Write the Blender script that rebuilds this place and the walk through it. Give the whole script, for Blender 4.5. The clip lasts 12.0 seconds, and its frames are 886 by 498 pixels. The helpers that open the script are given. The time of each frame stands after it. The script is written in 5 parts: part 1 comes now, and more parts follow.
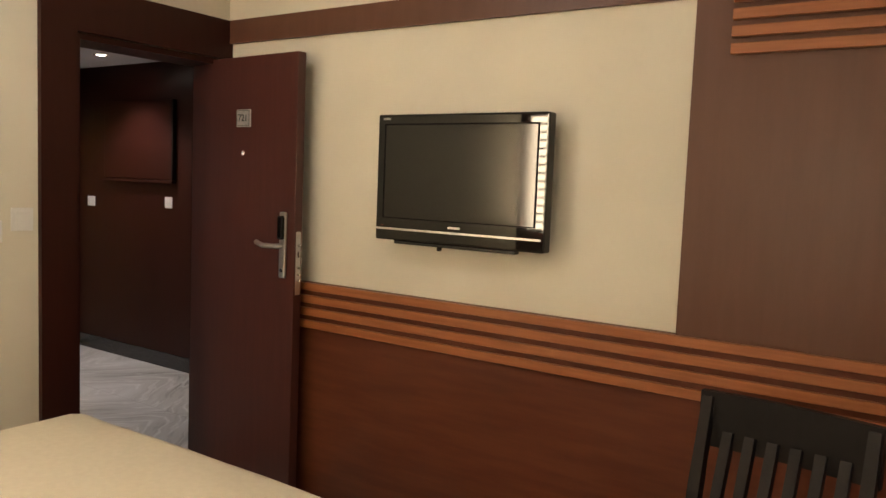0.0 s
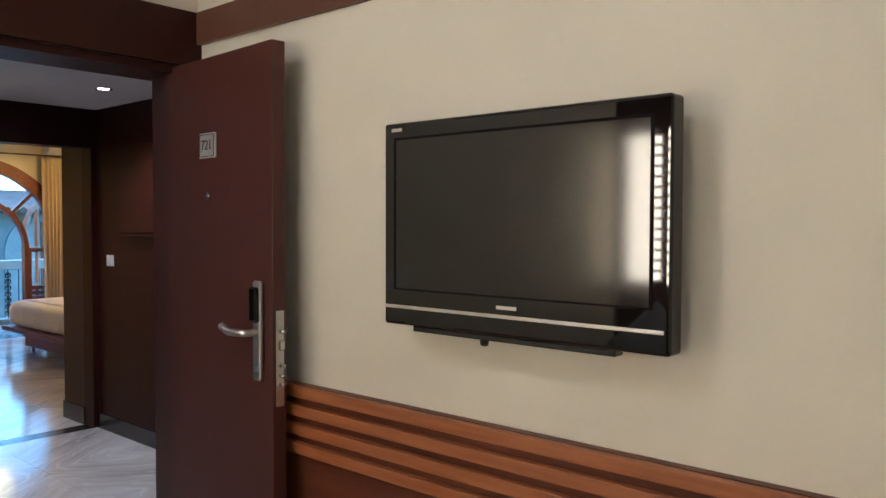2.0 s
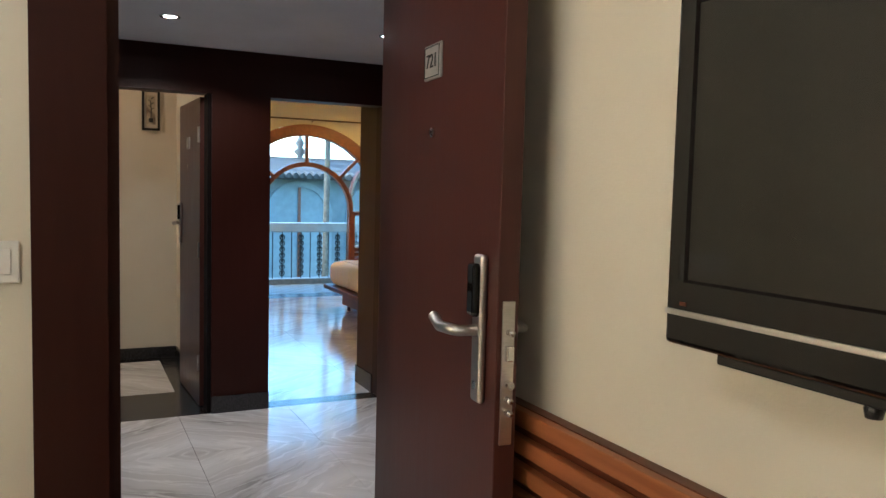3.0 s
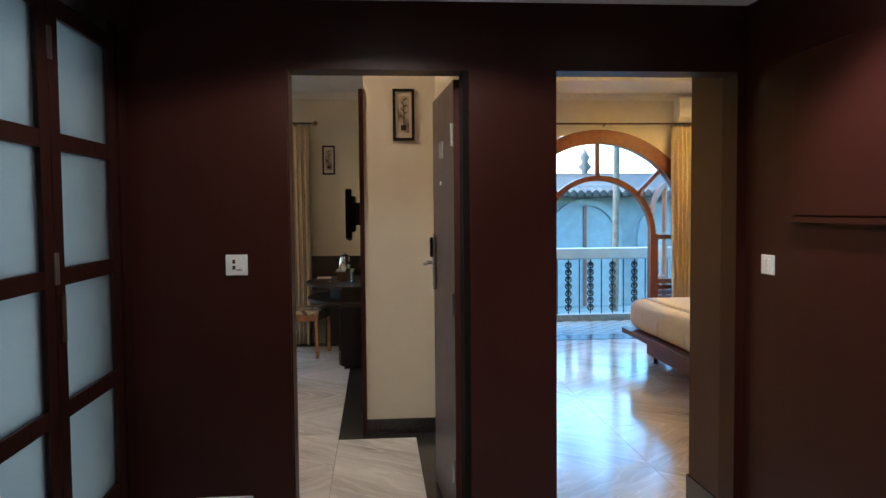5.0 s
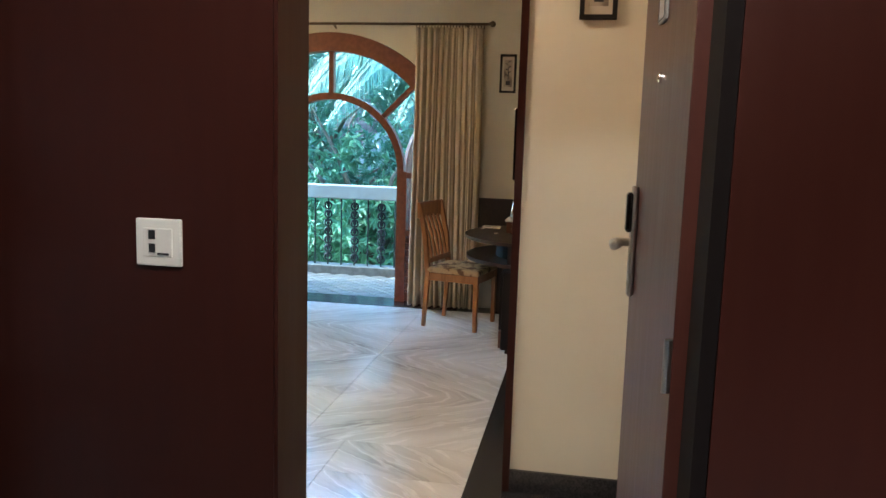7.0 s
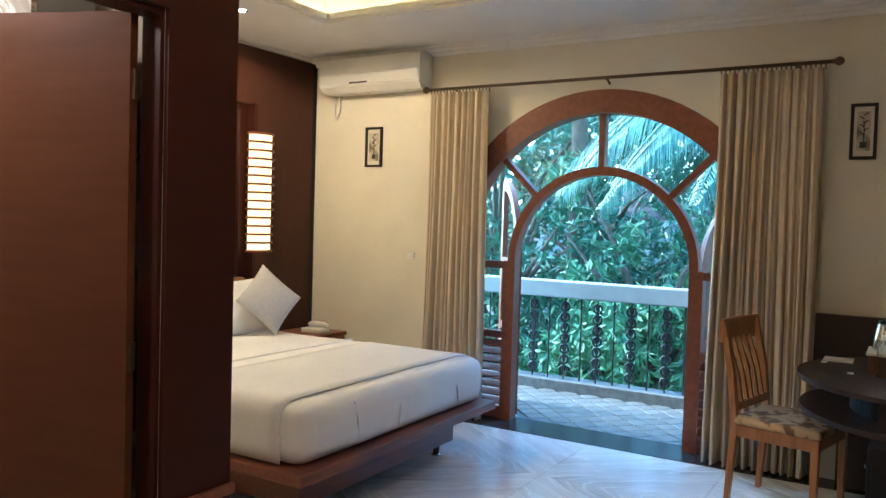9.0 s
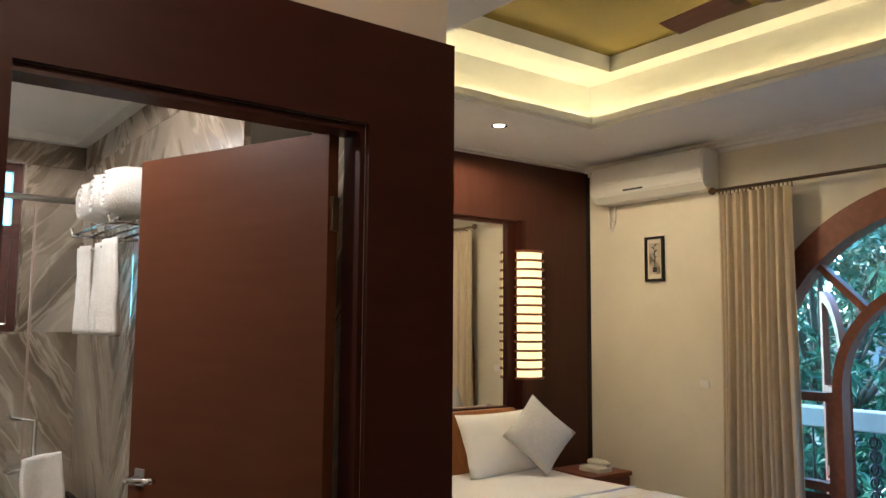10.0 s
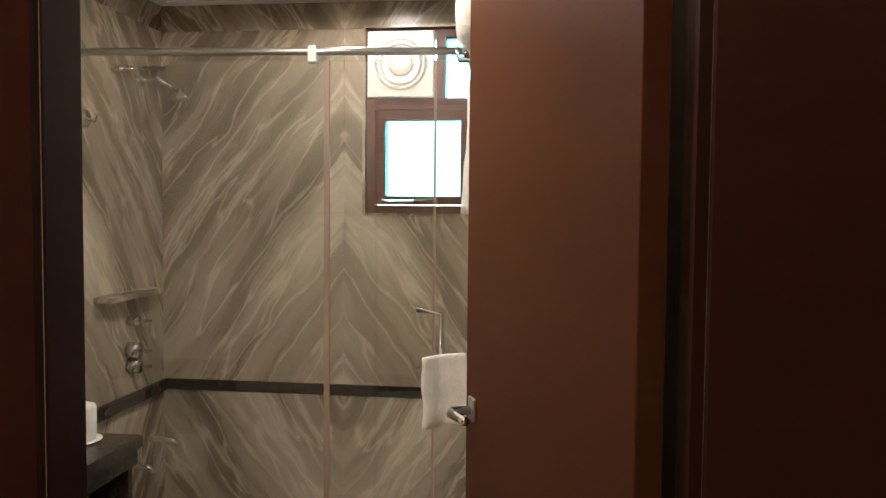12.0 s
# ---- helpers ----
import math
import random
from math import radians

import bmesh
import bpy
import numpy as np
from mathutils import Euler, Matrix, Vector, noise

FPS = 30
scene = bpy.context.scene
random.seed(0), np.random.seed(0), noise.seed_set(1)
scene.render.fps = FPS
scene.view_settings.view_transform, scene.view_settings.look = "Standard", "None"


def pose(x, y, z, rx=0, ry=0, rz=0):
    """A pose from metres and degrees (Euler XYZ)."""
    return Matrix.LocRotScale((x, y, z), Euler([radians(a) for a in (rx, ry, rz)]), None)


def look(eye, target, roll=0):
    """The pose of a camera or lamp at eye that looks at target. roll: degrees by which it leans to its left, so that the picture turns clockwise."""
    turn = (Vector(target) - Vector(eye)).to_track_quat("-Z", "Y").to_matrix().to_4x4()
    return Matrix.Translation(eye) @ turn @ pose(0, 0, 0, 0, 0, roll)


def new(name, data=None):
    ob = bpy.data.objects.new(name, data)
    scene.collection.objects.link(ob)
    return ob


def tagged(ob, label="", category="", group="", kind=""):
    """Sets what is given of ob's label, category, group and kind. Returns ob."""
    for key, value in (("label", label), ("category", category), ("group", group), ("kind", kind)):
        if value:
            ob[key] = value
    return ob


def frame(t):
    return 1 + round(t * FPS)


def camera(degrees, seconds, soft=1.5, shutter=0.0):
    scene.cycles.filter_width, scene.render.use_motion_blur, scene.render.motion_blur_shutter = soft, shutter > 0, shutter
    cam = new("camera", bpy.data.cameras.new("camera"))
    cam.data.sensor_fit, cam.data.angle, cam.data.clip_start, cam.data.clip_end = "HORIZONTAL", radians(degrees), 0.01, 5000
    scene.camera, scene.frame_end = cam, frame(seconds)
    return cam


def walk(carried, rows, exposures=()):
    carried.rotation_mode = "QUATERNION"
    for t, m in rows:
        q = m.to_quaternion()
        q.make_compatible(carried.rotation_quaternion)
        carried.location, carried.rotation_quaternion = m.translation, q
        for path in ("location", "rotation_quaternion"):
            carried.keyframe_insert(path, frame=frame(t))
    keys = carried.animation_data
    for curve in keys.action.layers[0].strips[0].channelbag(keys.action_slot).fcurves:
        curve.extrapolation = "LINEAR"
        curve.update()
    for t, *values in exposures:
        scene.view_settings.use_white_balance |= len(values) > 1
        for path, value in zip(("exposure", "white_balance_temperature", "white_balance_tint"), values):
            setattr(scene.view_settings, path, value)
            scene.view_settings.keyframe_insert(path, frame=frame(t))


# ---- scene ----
cam = camera(59.25, 12.0)
PATH = [
    (0, 0.648, 0.179, 1.498, -4.82, -2.27, 34.33),
    (0.5, 0.535, 0.332, 1.521, -1.37, -1.47, 30.05),
    (1, 0.421, 0.608, 1.529, -1.72, -0.83, 32.86),
    (1.5, 0.272, 0.919, 1.514, -2.13, -1.15, 36.72),
    (2, 0.041, 1.264, 1.518, -1.96, -0.15, 41.13),
    (2.5, -0.174, 1.646, 1.473, -3.05, -1.26, 52.45),
    (3, -0.522, 1.900, 1.464, -4.15, -1.42, 64.61),
    (3.2, -0.679, 1.989, 1.482, -3.82, -0.82, 67.27),
    (4.8, -2.193, 2.256, 1.491, -3.66, 0.61, 82.41),
    (5, -2.382, 2.307, 1.479, -3.00, 0.50, 85.06),
    (5.5, -2.896, 2.341, 1.472, -2.62, -1.68, 92.05),
    (6, -3.399, 2.409, 1.484, -4.68, -0.95, 94.82),
    (6.5, -3.877, 2.484, 1.461, -6.99, -0.97, 98.02),
    (6.7, -4.069, 2.490, 1.449, -7.60, -1.37, 99.25),
    (8.3, -5.507, 2.222, 1.489, -5.74, -1.04, 106.04),
    (8.5, -5.645, 2.179, 1.500, -5.52, -0.62, 109.57),
    (9, -5.989, 2.077, 1.442, -2.14, -1.71, 121.21),
    (9.5, -6.296, 2.019, 1.511, 1.95, -1.27, 132.96),
    (10, -6.531, 1.839, 1.537, 5.49, -0.42, 142.95),
    (10.5, -6.722, 1.706, 1.613, 10.30, -0.71, 155.91),
    (11, -7.005, 1.528, 1.564, 7.44, -0.86, 168.67),
    (11.5, -7.185, 1.319, 1.503, 3.21, -1.08, 176.82),
    (12, -7.369, 1.049, 1.500, -2.85, -0.52, 186.80),
]
EXPOSURES = [(0, 3.3, 6800, 13), (0.5, 3.4, 5600, 14), (1.5, 3.35, 5500, 14), (2.0, 3.25, 5500, 13), (2.5, 3.25, 5600, 12),
             (3.0, 3.3, 5900, 10), (4.9, 3.55, 5900, 11), (5.1, 3.6, 6000, 11), (5.5, 3.95, 7900, 14), (6.0, 4.0, 7900, 14),
             (6.5, 4.15, 7000, 12), (8.5, 3.88, 5450, 9), (9.0, 4.0, 5600, 10), (9.5, 3.75, 5500, 13), (10.0, 3.45, 5750, 12),
             (10.5, 3.35, 5300, 11), (11.0, 3.38, 5200, 10), (11.5, 3.7, 5700, 10), (12, 3.6, 6200, 10)]
walk(cam, [(t, pose(x, y, z, 90 + pitch, roll, yaw)) for t, x, y, z, pitch, roll, yaw in PATH], EXPOSURES)

# ---- world and sun ----
world = bpy.data.worlds.new("sky")
scene.world = world
world.use_nodes = True
wn = world.node_tree.nodes
sky = wn.new("ShaderNodeTexSky")
sky.sky_type, sky.sun_disc = "NISHITA", False
sky.sun_elevation, sky.sun_rotation = radians(38), radians(200)
sky.dust_density, sky.ozone_density = 0.4, 3.5
wn["Background"].inputs["Strength"].default_value = 0.15
haze = wn.new("ShaderNodeMixRGB")          # thin green-blue cast of the overcast sky
haze.blend_type, haze.inputs[0].default_value, haze.inputs[2].default_value = "MULTIPLY", 1.0, (0.64, 0.95, 1.0, 1)
world.node_tree.links.new(sky.outputs[0], haze.inputs[1])
world.node_tree.links.new(haze.outputs[0], wn["Background"].inputs["Color"])
sun = new("sun", bpy.data.lights.new("sun", "SUN"))
sun.data.energy, sun.data.angle, sun.data.color = 1.0, radians(14), (0.82, 0.98, 1.0)
sun.matrix_world = look((-8, -20, 20), (-11, 0, 0))

WARM = (1.0, 0.75, 0.42)
AMBER = (1.0, 0.56, 0.13)
COOL = (1.0, 0.93, 0.96)
ROOM = (1.0, 0.95, 0.88)
NEUTRAL = (1.0, 0.88, 0.74)


def lamp(kind, name, place, watts, colour=WARM, size=0.1, aim=None, cone=100, size_y=None):
    data = bpy.data.lights.new(name, kind)
    data.energy, data.color = watts, colour
    if kind == "AREA":
        data.shape, data.size, data.size_y = "RECTANGLE", size, size_y or size
    else:
        data.shadow_soft_size = size
    if kind == "SPOT":
        data.spot_size, data.spot_blend = radians(cone), 0.6 if cone < 150 else 0.2 if cone < 174 else 0.05
    ob = new(name, data)
    ob.matrix_world = look(place, aim or (place[0], place[1] + 0.001, place[2] - 1))
    return ob


# ---- materials ----
def material(name, colour, rough=0.5, metal=0.0, colour2=None, kind="noise", scale=8.0, stretch=(1, 1, 1), mix=1.0, bump=0.0,
             bump_scale=60.0, rough_var=0.08, spec=0.5, detail=6.0, coords="Object", ramp=(0.35, 0.65), vary=0.0, emit=0.0, coat=0.0):
    m = bpy.data.materials.new(name)
    m.use_nodes = True
    nt = m.node_tree
    b = nt.nodes["Principled BSDF"]
    b.inputs["Base Color"].default_value = (*colour, 1)
    b.inputs["Roughness"].default_value = rough
    b.inputs["Metallic"].default_value = metal
    b.inputs["Specular IOR Level"].default_value = spec
    b.inputs["Coat Weight"].default_value = coat
    if emit:
        b.inputs["Emission Color"].default_value = (*colour, 1)
        b.inputs["Emission Strength"].default_value = emit
    tc = nt.nodes.new("ShaderNodeTexCoord")
    mp = nt.nodes.new("ShaderNodeMapping")
    mp.inputs["Scale"].default_value = stretch
    nt.links.new(tc.outputs[coords], mp.inputs["Vector"])
    if colour2:
        if kind == "wave":
            tex = nt.nodes.new("ShaderNodeTexWave")
            tex.inputs["Distortion"].default_value, tex.inputs["Detail"].default_value = 7.0, detail
            tex.inputs["Detail Scale"].default_value = 0.9
        else:
            tex = nt.nodes.new("ShaderNodeTexNoise")
            tex.inputs["Detail"].default_value = detail
        tex.inputs["Scale"].default_value = scale
        nt.links.new(mp.outputs[0], tex.inputs["Vector"])
        cr = nt.nodes.new("ShaderNodeValToRGB")
        cr.color_ramp.elements[0].position, cr.color_ramp.elements[1].position = ramp
        cr.color_ramp.elements[0].color, cr.color_ramp.elements[1].color = (*colour, 1), (*colour2, 1)
        nt.links.new(tex.outputs["Fac"], cr.inputs[0])
        last = cr.outputs[0]
        # a second, larger scale of cloudy wear
        big = nt.nodes.new("ShaderNodeTexNoise")
        big.inputs["Scale"].default_value, big.inputs["Detail"].default_value = 1.3, 3.0
        nt.links.new(tc.outputs[coords], big.inputs["Vector"])
        mr = nt.nodes.new("ShaderNodeMapRange")
        mr.inputs["To Min"].default_value, mr.inputs["To Max"].default_value = 0.88, 1.1
        nt.links.new(big.outputs["Fac"], mr.inputs["Value"])
        hs = nt.nodes.new("ShaderNodeHueSaturation")
        nt.links.new(last, hs.inputs["Color"])
        last = hs.outputs[0]
        if vary:
            oi = nt.nodes.new("ShaderNodeObjectInfo")
            m2 = nt.nodes.new("ShaderNodeMapRange")
            m2.inputs["To Min"].default_value, m2.inputs["To Max"].default_value = 1 - vary, 1 + vary
            nt.links.new(oi.outputs["Random"], m2.inputs["Value"])
            mu = nt.nodes.new("ShaderNodeMath")
            mu.operation = "MULTIPLY"
            nt.links.new(mr.outputs[0], mu.inputs[0])
            nt.links.new(m2.outputs[0], mu.inputs[1])
            nt.links.new(mu.outputs[0], hs.inputs["Value"])
        else:
            nt.links.new(mr.outputs[0], hs.inputs["Value"])
        nt.links.new(last, b.inputs["Base Color"])
        rr = nt.nodes.new("ShaderNodeMapRange")
        rr.inputs["To Min"].default_value, rr.inputs["To Max"].default_value = max(rough - rough_var, 0.02), rough + rough_var
        nt.links.new(tex.outputs["Fac"], rr.inputs["Value"])
        nt.links.new(rr.outputs[0], b.inputs["Roughness"])
    if bump:
        n2 = nt.nodes.new("ShaderNodeTexNoise")
        n2.inputs["Scale"].default_value, n2.inputs["Detail"].default_value = bump_scale, 4.0
        nt.links.new(mp.outputs[0], n2.inputs["Vector"])
        bn = nt.nodes.new("ShaderNodeBump")
        bn.inputs["Strength"].default_value, bn.inputs["Distance"].default_value = bump, 0.01
        nt.links.new(n2.outputs["Fac"], bn.inputs["Height"])
        nt.links.new(bn.outputs[0], b.inputs["Normal"])
    return m


def glass(name, tint, rough=0.0):
    m = bpy.data.materials.new(name)
    m.use_nodes = True
    nt = m.node_tree
    b = nt.nodes["Principled BSDF"]
    b.inputs["Base Color"].default_value = (*tint, 1)
    b.inputs["Roughness"].default_value = rough
    b.inputs["Transmission Weight"].default_value = 1.0
    b.inputs["IOR"].default_value = 1.45
    return m


def marble(name, light, mid, dark, scale, angle, rough, grain=1.0, vein=0.03, aspect=0.14, warp_by=0.28, bands=(0.30, 0.44, 0.56, 0.72), pale=1.25):
    """Veined stone: long wandering bands at an angle, fine dark streaks and cloudy patches; mirrored slabs give book-matched joints."""
    m = bpy.data.materials.new(name)
    m.use_nodes = True
    nt = m.node_tree
    b = nt.nodes["Principled BSDF"]
    tc = nt.nodes.new("ShaderNodeTexCoord")
    mp = nt.nodes.new("ShaderNodeMapping")
    mp.inputs["Rotation"].default_value = tuple(radians(a) for a in angle)
    nt.links.new(tc.outputs["Object"], mp.inputs["Vector"])
    warp = nt.nodes.new("ShaderNodeTexNoise")
    warp.inputs["Scale"].default_value, warp.inputs["Detail"].default_value = 1.6, 4.0
    nt.links.new(mp.outputs[0], warp.inputs["Vector"])
    add = nt.nodes.new("ShaderNodeMixRGB")
    add.blend_type, add.inputs[0].default_value = "ADD", warp_by
    nt.links.new(mp.outputs[0], add.inputs[1])
    nt.links.new(warp.outputs["Color"], add.inputs[2])
    st = nt.nodes.new("ShaderNodeMapping")
    st.inputs["Scale"].default_value = (scale, scale * aspect, scale * aspect)
    nt.links.new(add.outputs[0], st.inputs["Vector"])
    n1 = nt.nodes.new("ShaderNodeTexNoise")
    n1.inputs["Scale"].default_value, n1.inputs["Detail"].default_value, n1.inputs["Roughness"].default_value = 1.0, 8.0, 0.62
    nt.links.new(st.outputs[0], n1.inputs["Vector"])
    cr = nt.nodes.new("ShaderNodeValToRGB")
    e = cr.color_ramp.elements
    e[0].position, e[0].color = bands[0], (*dark, 1)
    e[1].position, e[1].color = bands[3], (*light, 1)
    x = e.new(bands[1])
    x.color = (*mid, 1)
    x = e.new(bands[2])
    x.color = (*[0.5 * (p + q) for p, q in zip(light, mid)], 1)
    nt.links.new(n1.outputs["Fac"], cr.inputs[0])
    # thin pale and dark threads along the same bands
    th = nt.nodes.new("ShaderNodeTexNoise")
    th.inputs["Scale"].default_value, th.inputs["Detail"].default_value = 3.1, 5.0
    nt.links.new(st.outputs[0], th.inputs["Vector"])
    tr = nt.nodes.new("ShaderNodeValToRGB")
    q = tr.color_ramp.elements
    q[0].position, q[0].color = 0.5 - vein, (0, 0, 0, 1)
    q[1].position, q[1].color = 0.5 + vein, (0, 0, 0, 1)
    y = q.new(0.5)
    y.color = (1, 1, 1, 1)
    nt.links.new(th.outputs["Fac"], tr.inputs[0])
    mx = nt.nodes.new("ShaderNodeMixRGB")
    mx.inputs[2].default_value = (*[min(1, c * pale) for c in light], 1)
    ml = nt.nodes.new("ShaderNodeMath")
    ml.operation = "MULTIPLY"
    ml.inputs[1].default_value = 0.55 * grain
    nt.links.new(tr.outputs[0], ml.inputs[0])
    nt.links.new(ml.outputs[0], mx.inputs[0])
    nt.links.new(cr.outputs[0], mx.inputs[1])
    nt.links.new(mx.outputs[0], b.inputs["Base Color"])
    rr = nt.nodes.new("ShaderNodeMapRange")
    rr.inputs["To Min"].default_value, rr.inputs["To Max"].default_value = rough * 0.7, rough * 1.3
    nt.links.new(n1.outputs["Fac"], rr.inputs["Value"])
    nt.links.new(rr.outputs[0], b.inputs["Roughness"])
    return m


M = {}
M["cream"] = material("cream_paint", (0.69, 0.64, 0.52), 0.72, colour2=(0.72, 0.67, 0.55), scale=3, bump=0.06, bump_scale=180)
M["white"] = material("ceiling_white", (0.78, 0.77, 0.74), 0.8, colour2=(0.82, 0.81, 0.78), scale=3, bump=0.04, bump_scale=150)
M["ochre"] = material("ochre_paint", (0.24, 0.17, 0.025), 0.7, colour2=(0.27, 0.19, 0.03), scale=3)
M["foyer_ceiling"] = material("foyer_ceiling_paint", (0.80, 0.79, 0.81), 0.8, colour2=(0.84, 0.83, 0.85), scale=3)
M["wood"] = material("dark_veneer", (0.031, 0.0068, 0.0044), 0.42, colour2=(0.035, 0.0080, 0.0050), scale=6, stretch=(6, 6, 0.5), bump=0.015, bump_scale=30, spec=0.22)
M["door"] = material("door_veneer", (0.068, 0.0200, 0.0155), 0.36, colour2=(0.080, 0.0250, 0.0190), scale=6, stretch=(6, 6, 0.45), bump=0.03, bump_scale=30, spec=0.4)
M["bathdoor"] = material("bath_door_veneer", (0.090, 0.031, 0.0140), 0.45, colour2=(0.101, 0.036, 0.0168), scale=5, stretch=(0.7, 0.7, 5), bump=0.03, bump_scale=30, spec=0.14)
M["brown"] = material("brown_panel", (0.118, 0.050, 0.030), 0.40, colour2=(0.132, 0.058, 0.036), scale=5, stretch=(5, 5, 0.6), bump=0.02, bump_scale=30, spec=0.35)
M["red"] = material("mahogany_panel", (0.105, 0.028, 0.012), 0.4, colour2=(0.14, 0.040, 0.017), scale=5, stretch=(0.6, 5, 5), bump=0.02, bump_scale=30, spec=0.35)
M["slat"] = material("orange_teak", (0.30, 0.095, 0.030), 0.42, colour2=(0.38, 0.13, 0.045), scale=9, stretch=(0.5, 8, 8), bump=0.03, bump_scale=60)
M["frame"] = material("window_wood", (0.17, 0.048, 0.022), 0.42, colour2=(0.23, 0.07, 0.034), scale=9, stretch=(3, 3, 3), bump=0.04, bump_scale=70)
M["teak"] = material("teak", (0.30, 0.125, 0.042), 0.42, colour2=(0.42, 0.19, 0.07), scale=8, stretch=(6, 6, 0.8), bump=0.03, bump_scale=70)
M["bedwood"] = material("bed_wood", (0.17, 0.055, 0.032), 0.4, colour2=(0.23, 0.08, 0.045), scale=8, stretch=(0.7, 6, 6), bump=0.02)
M["black_wood"] = material("black_stained_wood", (0.008, 0.006, 0.0055), 0.5, colour2=(0.011, 0.008, 0.0075), scale=9, stretch=(6, 6, 0.8), bump=0.03, spec=0.25)
M["desk"] = material("desk_wood", (0.020, 0.011, 0.0085), 0.38, colour2=(0.032, 0.018, 0.013), scale=9, stretch=(1, 6, 6), bump=0.03)
M["granite"] = material("dark_granite", (0.020, 0.019, 0.021), 0.22, colour2=(0.045, 0.043, 0.045), scale=120, detail=2)
M["floor"] = marble("floor_marble", (0.80, 0.80, 0.79), (0.60, 0.59, 0.575), (0.25, 0.235, 0.22), 2.9, (0, 0, 40), 0.14, 0.8, 0.03, 0.12, 0.30, (0.33, 0.42, 0.51, 0.62))
M["tile"] = marble("bath_marble", (0.46, 0.39, 0.30), (0.245, 0.195, 0.14), (0.15, 0.115, 0.08), 3.3, (0, 36, 0), 0.28, 1.05, 0.03, 0.13, 0.18, (0.38, 0.48, 0.57, 0.64), 1.28)
M["band"] = material("dark_brown_stone", (0.020, 0.013, 0.010), 0.25, colour2=(0.034, 0.024, 0.019), scale=60, detail=2)
M["chrome"] = material("chrome", (0.72, 0.71, 0.70), 0.16, metal=1.0)
M["steel"] = material("brushed_steel", (0.55, 0.54, 0.52), 0.32, metal=1.0, colour2=(0.62, 0.61, 0.59), scale=40, stretch=(1, 1, 12))
M["brass"] = material("dark_bronze", (0.13, 0.085, 0.05), 0.4, metal=0.7)
M["iron"] = material("black_iron", (0.012, 0.013, 0.014), 0.45, metal=0.3)
M["plastic"] = material("white_plastic", (0.74, 0.73, 0.69), 0.38)
M["black"] = material("black_plastic", (0.012, 0.012, 0.012), 0.22, spec=0.5)
M["screen"] = material("tv_screen", (0.014, 0.0125, 0.010), 0.085, spec=0.5)
M["gloss"] = material("gloss_black", (0.005, 0.005, 0.005), 0.035, spec=0.5)
M["linen"] = material("white_linen", (0.80, 0.80, 0.80), 0.85, colour2=(0.84, 0.84, 0.84), scale=4, bump=0.12, bump_scale=14)
M["runner"] = material("grey_linen", (0.73, 0.73, 0.73), 0.85, colour2=(0.77, 0.77, 0.77), scale=60, bump=0.1, bump_scale=200)
M["cushion_grey"] = material("grey_cushion_cloth", (0.50, 0.50, 0.52), 0.85, colour2=(0.55, 0.55, 0.57), scale=50, bump=0.1, bump_scale=200)
M["quilt"] = material("cream_fabric", (0.72, 0.65, 0.51), 0.8, colour2=(0.76, 0.69, 0.55), scale=40, bump=0.1, bump_scale=20)
M["curtain"] = material("beige_curtain", (0.58, 0.48, 0.34), 0.85, colour2=(0.67, 0.57, 0.42), scale=30, stretch=(8, 8, 0.5), bump=0.05)
M["towel"] = material("white_towel", (0.76, 0.73, 0.67), 0.95, colour2=(0.80, 0.78, 0.73), scale=50, bump=0.5, bump_scale=160)
M["cushion"] = material("patterned_seat", (0.50, 0.36, 0.20), 0.85, colour2=(0.16, 0.09, 0.05), scale=14, ramp=(0.5, 0.58), bump=0.1)
M["headboard"] = material("headboard_veneer", (0.056, 0.020, 0.012), 0.45, colour2=(0.064, 0.024, 0.015), scale=6, stretch=(6, 6, 0.5), bump=0.03, bump_scale=30, spec=0.2)
M["hatch"] = material("hatch_veneer", (0.042, 0.0125, 0.0085), 0.4, colour2=(0.05, 0.016, 0.011), scale=6, stretch=(6, 6, 0.5), bump=0.03, bump_scale=30, spec=0.4)
M["passage_wood"] = material("passage_veneer", (0.040, 0.0112, 0.0072), 0.45, colour2=(0.046, 0.0132, 0.0086), scale=5, stretch=(0.7, 0.7, 5), bump=0.03, bump_scale=30, spec=0.14)
M["mirror"] = material("mirror", (0.85, 0.86, 0.85), 0.015, metal=1.0)
M["glass"] = glass("clear_glass", (0.98, 1.0, 0.99))
M["sky_pane"] = glass("obscure_glass", (0.26, 0.55, 0.58), 0.35)
M["frost"] = glass("frosted_glass", (0.84, 0.97, 1.0), 0.9)
M["edge"] = material("bronze_seal", (0.30, 0.21, 0.16), 0.4)
M["mahog"] = material("dark_mahogany", (0.085, 0.024, 0.016), 0.42, colour2=(0.11, 0.034, 0.022), scale=9, stretch=(4, 4, 4), bump=0.04)
M["joint_dark"] = material("dark_joint", (0.05, 0.05, 0.05), 0.9)
M["grout"] = material("joint", (0.22, 0.20, 0.18), 0.8)
M["stucco"] = material("white_stucco", (0.21, 0.235, 0.24), 0.85, colour2=(0.26, 0.285, 0.29), scale=4, bump=0.2, bump_scale=50)
M["roof"] = material("roof_tile", (0.075, 0.065, 0.06), 0.8, colour2=(0.13, 0.11, 0.10), scale=9, vary=0.2, bump=0.2)
M["rail"] = material("painted_rail", (0.25, 0.285, 0.29), 0.6, colour2=(0.29, 0.33, 0.335), scale=6)
M["balcony"] = material("balcony_tile", (0.10, 0.10, 0.095), 0.4, colour2=(0.16, 0.16, 0.15), scale=20, vary=0.12)
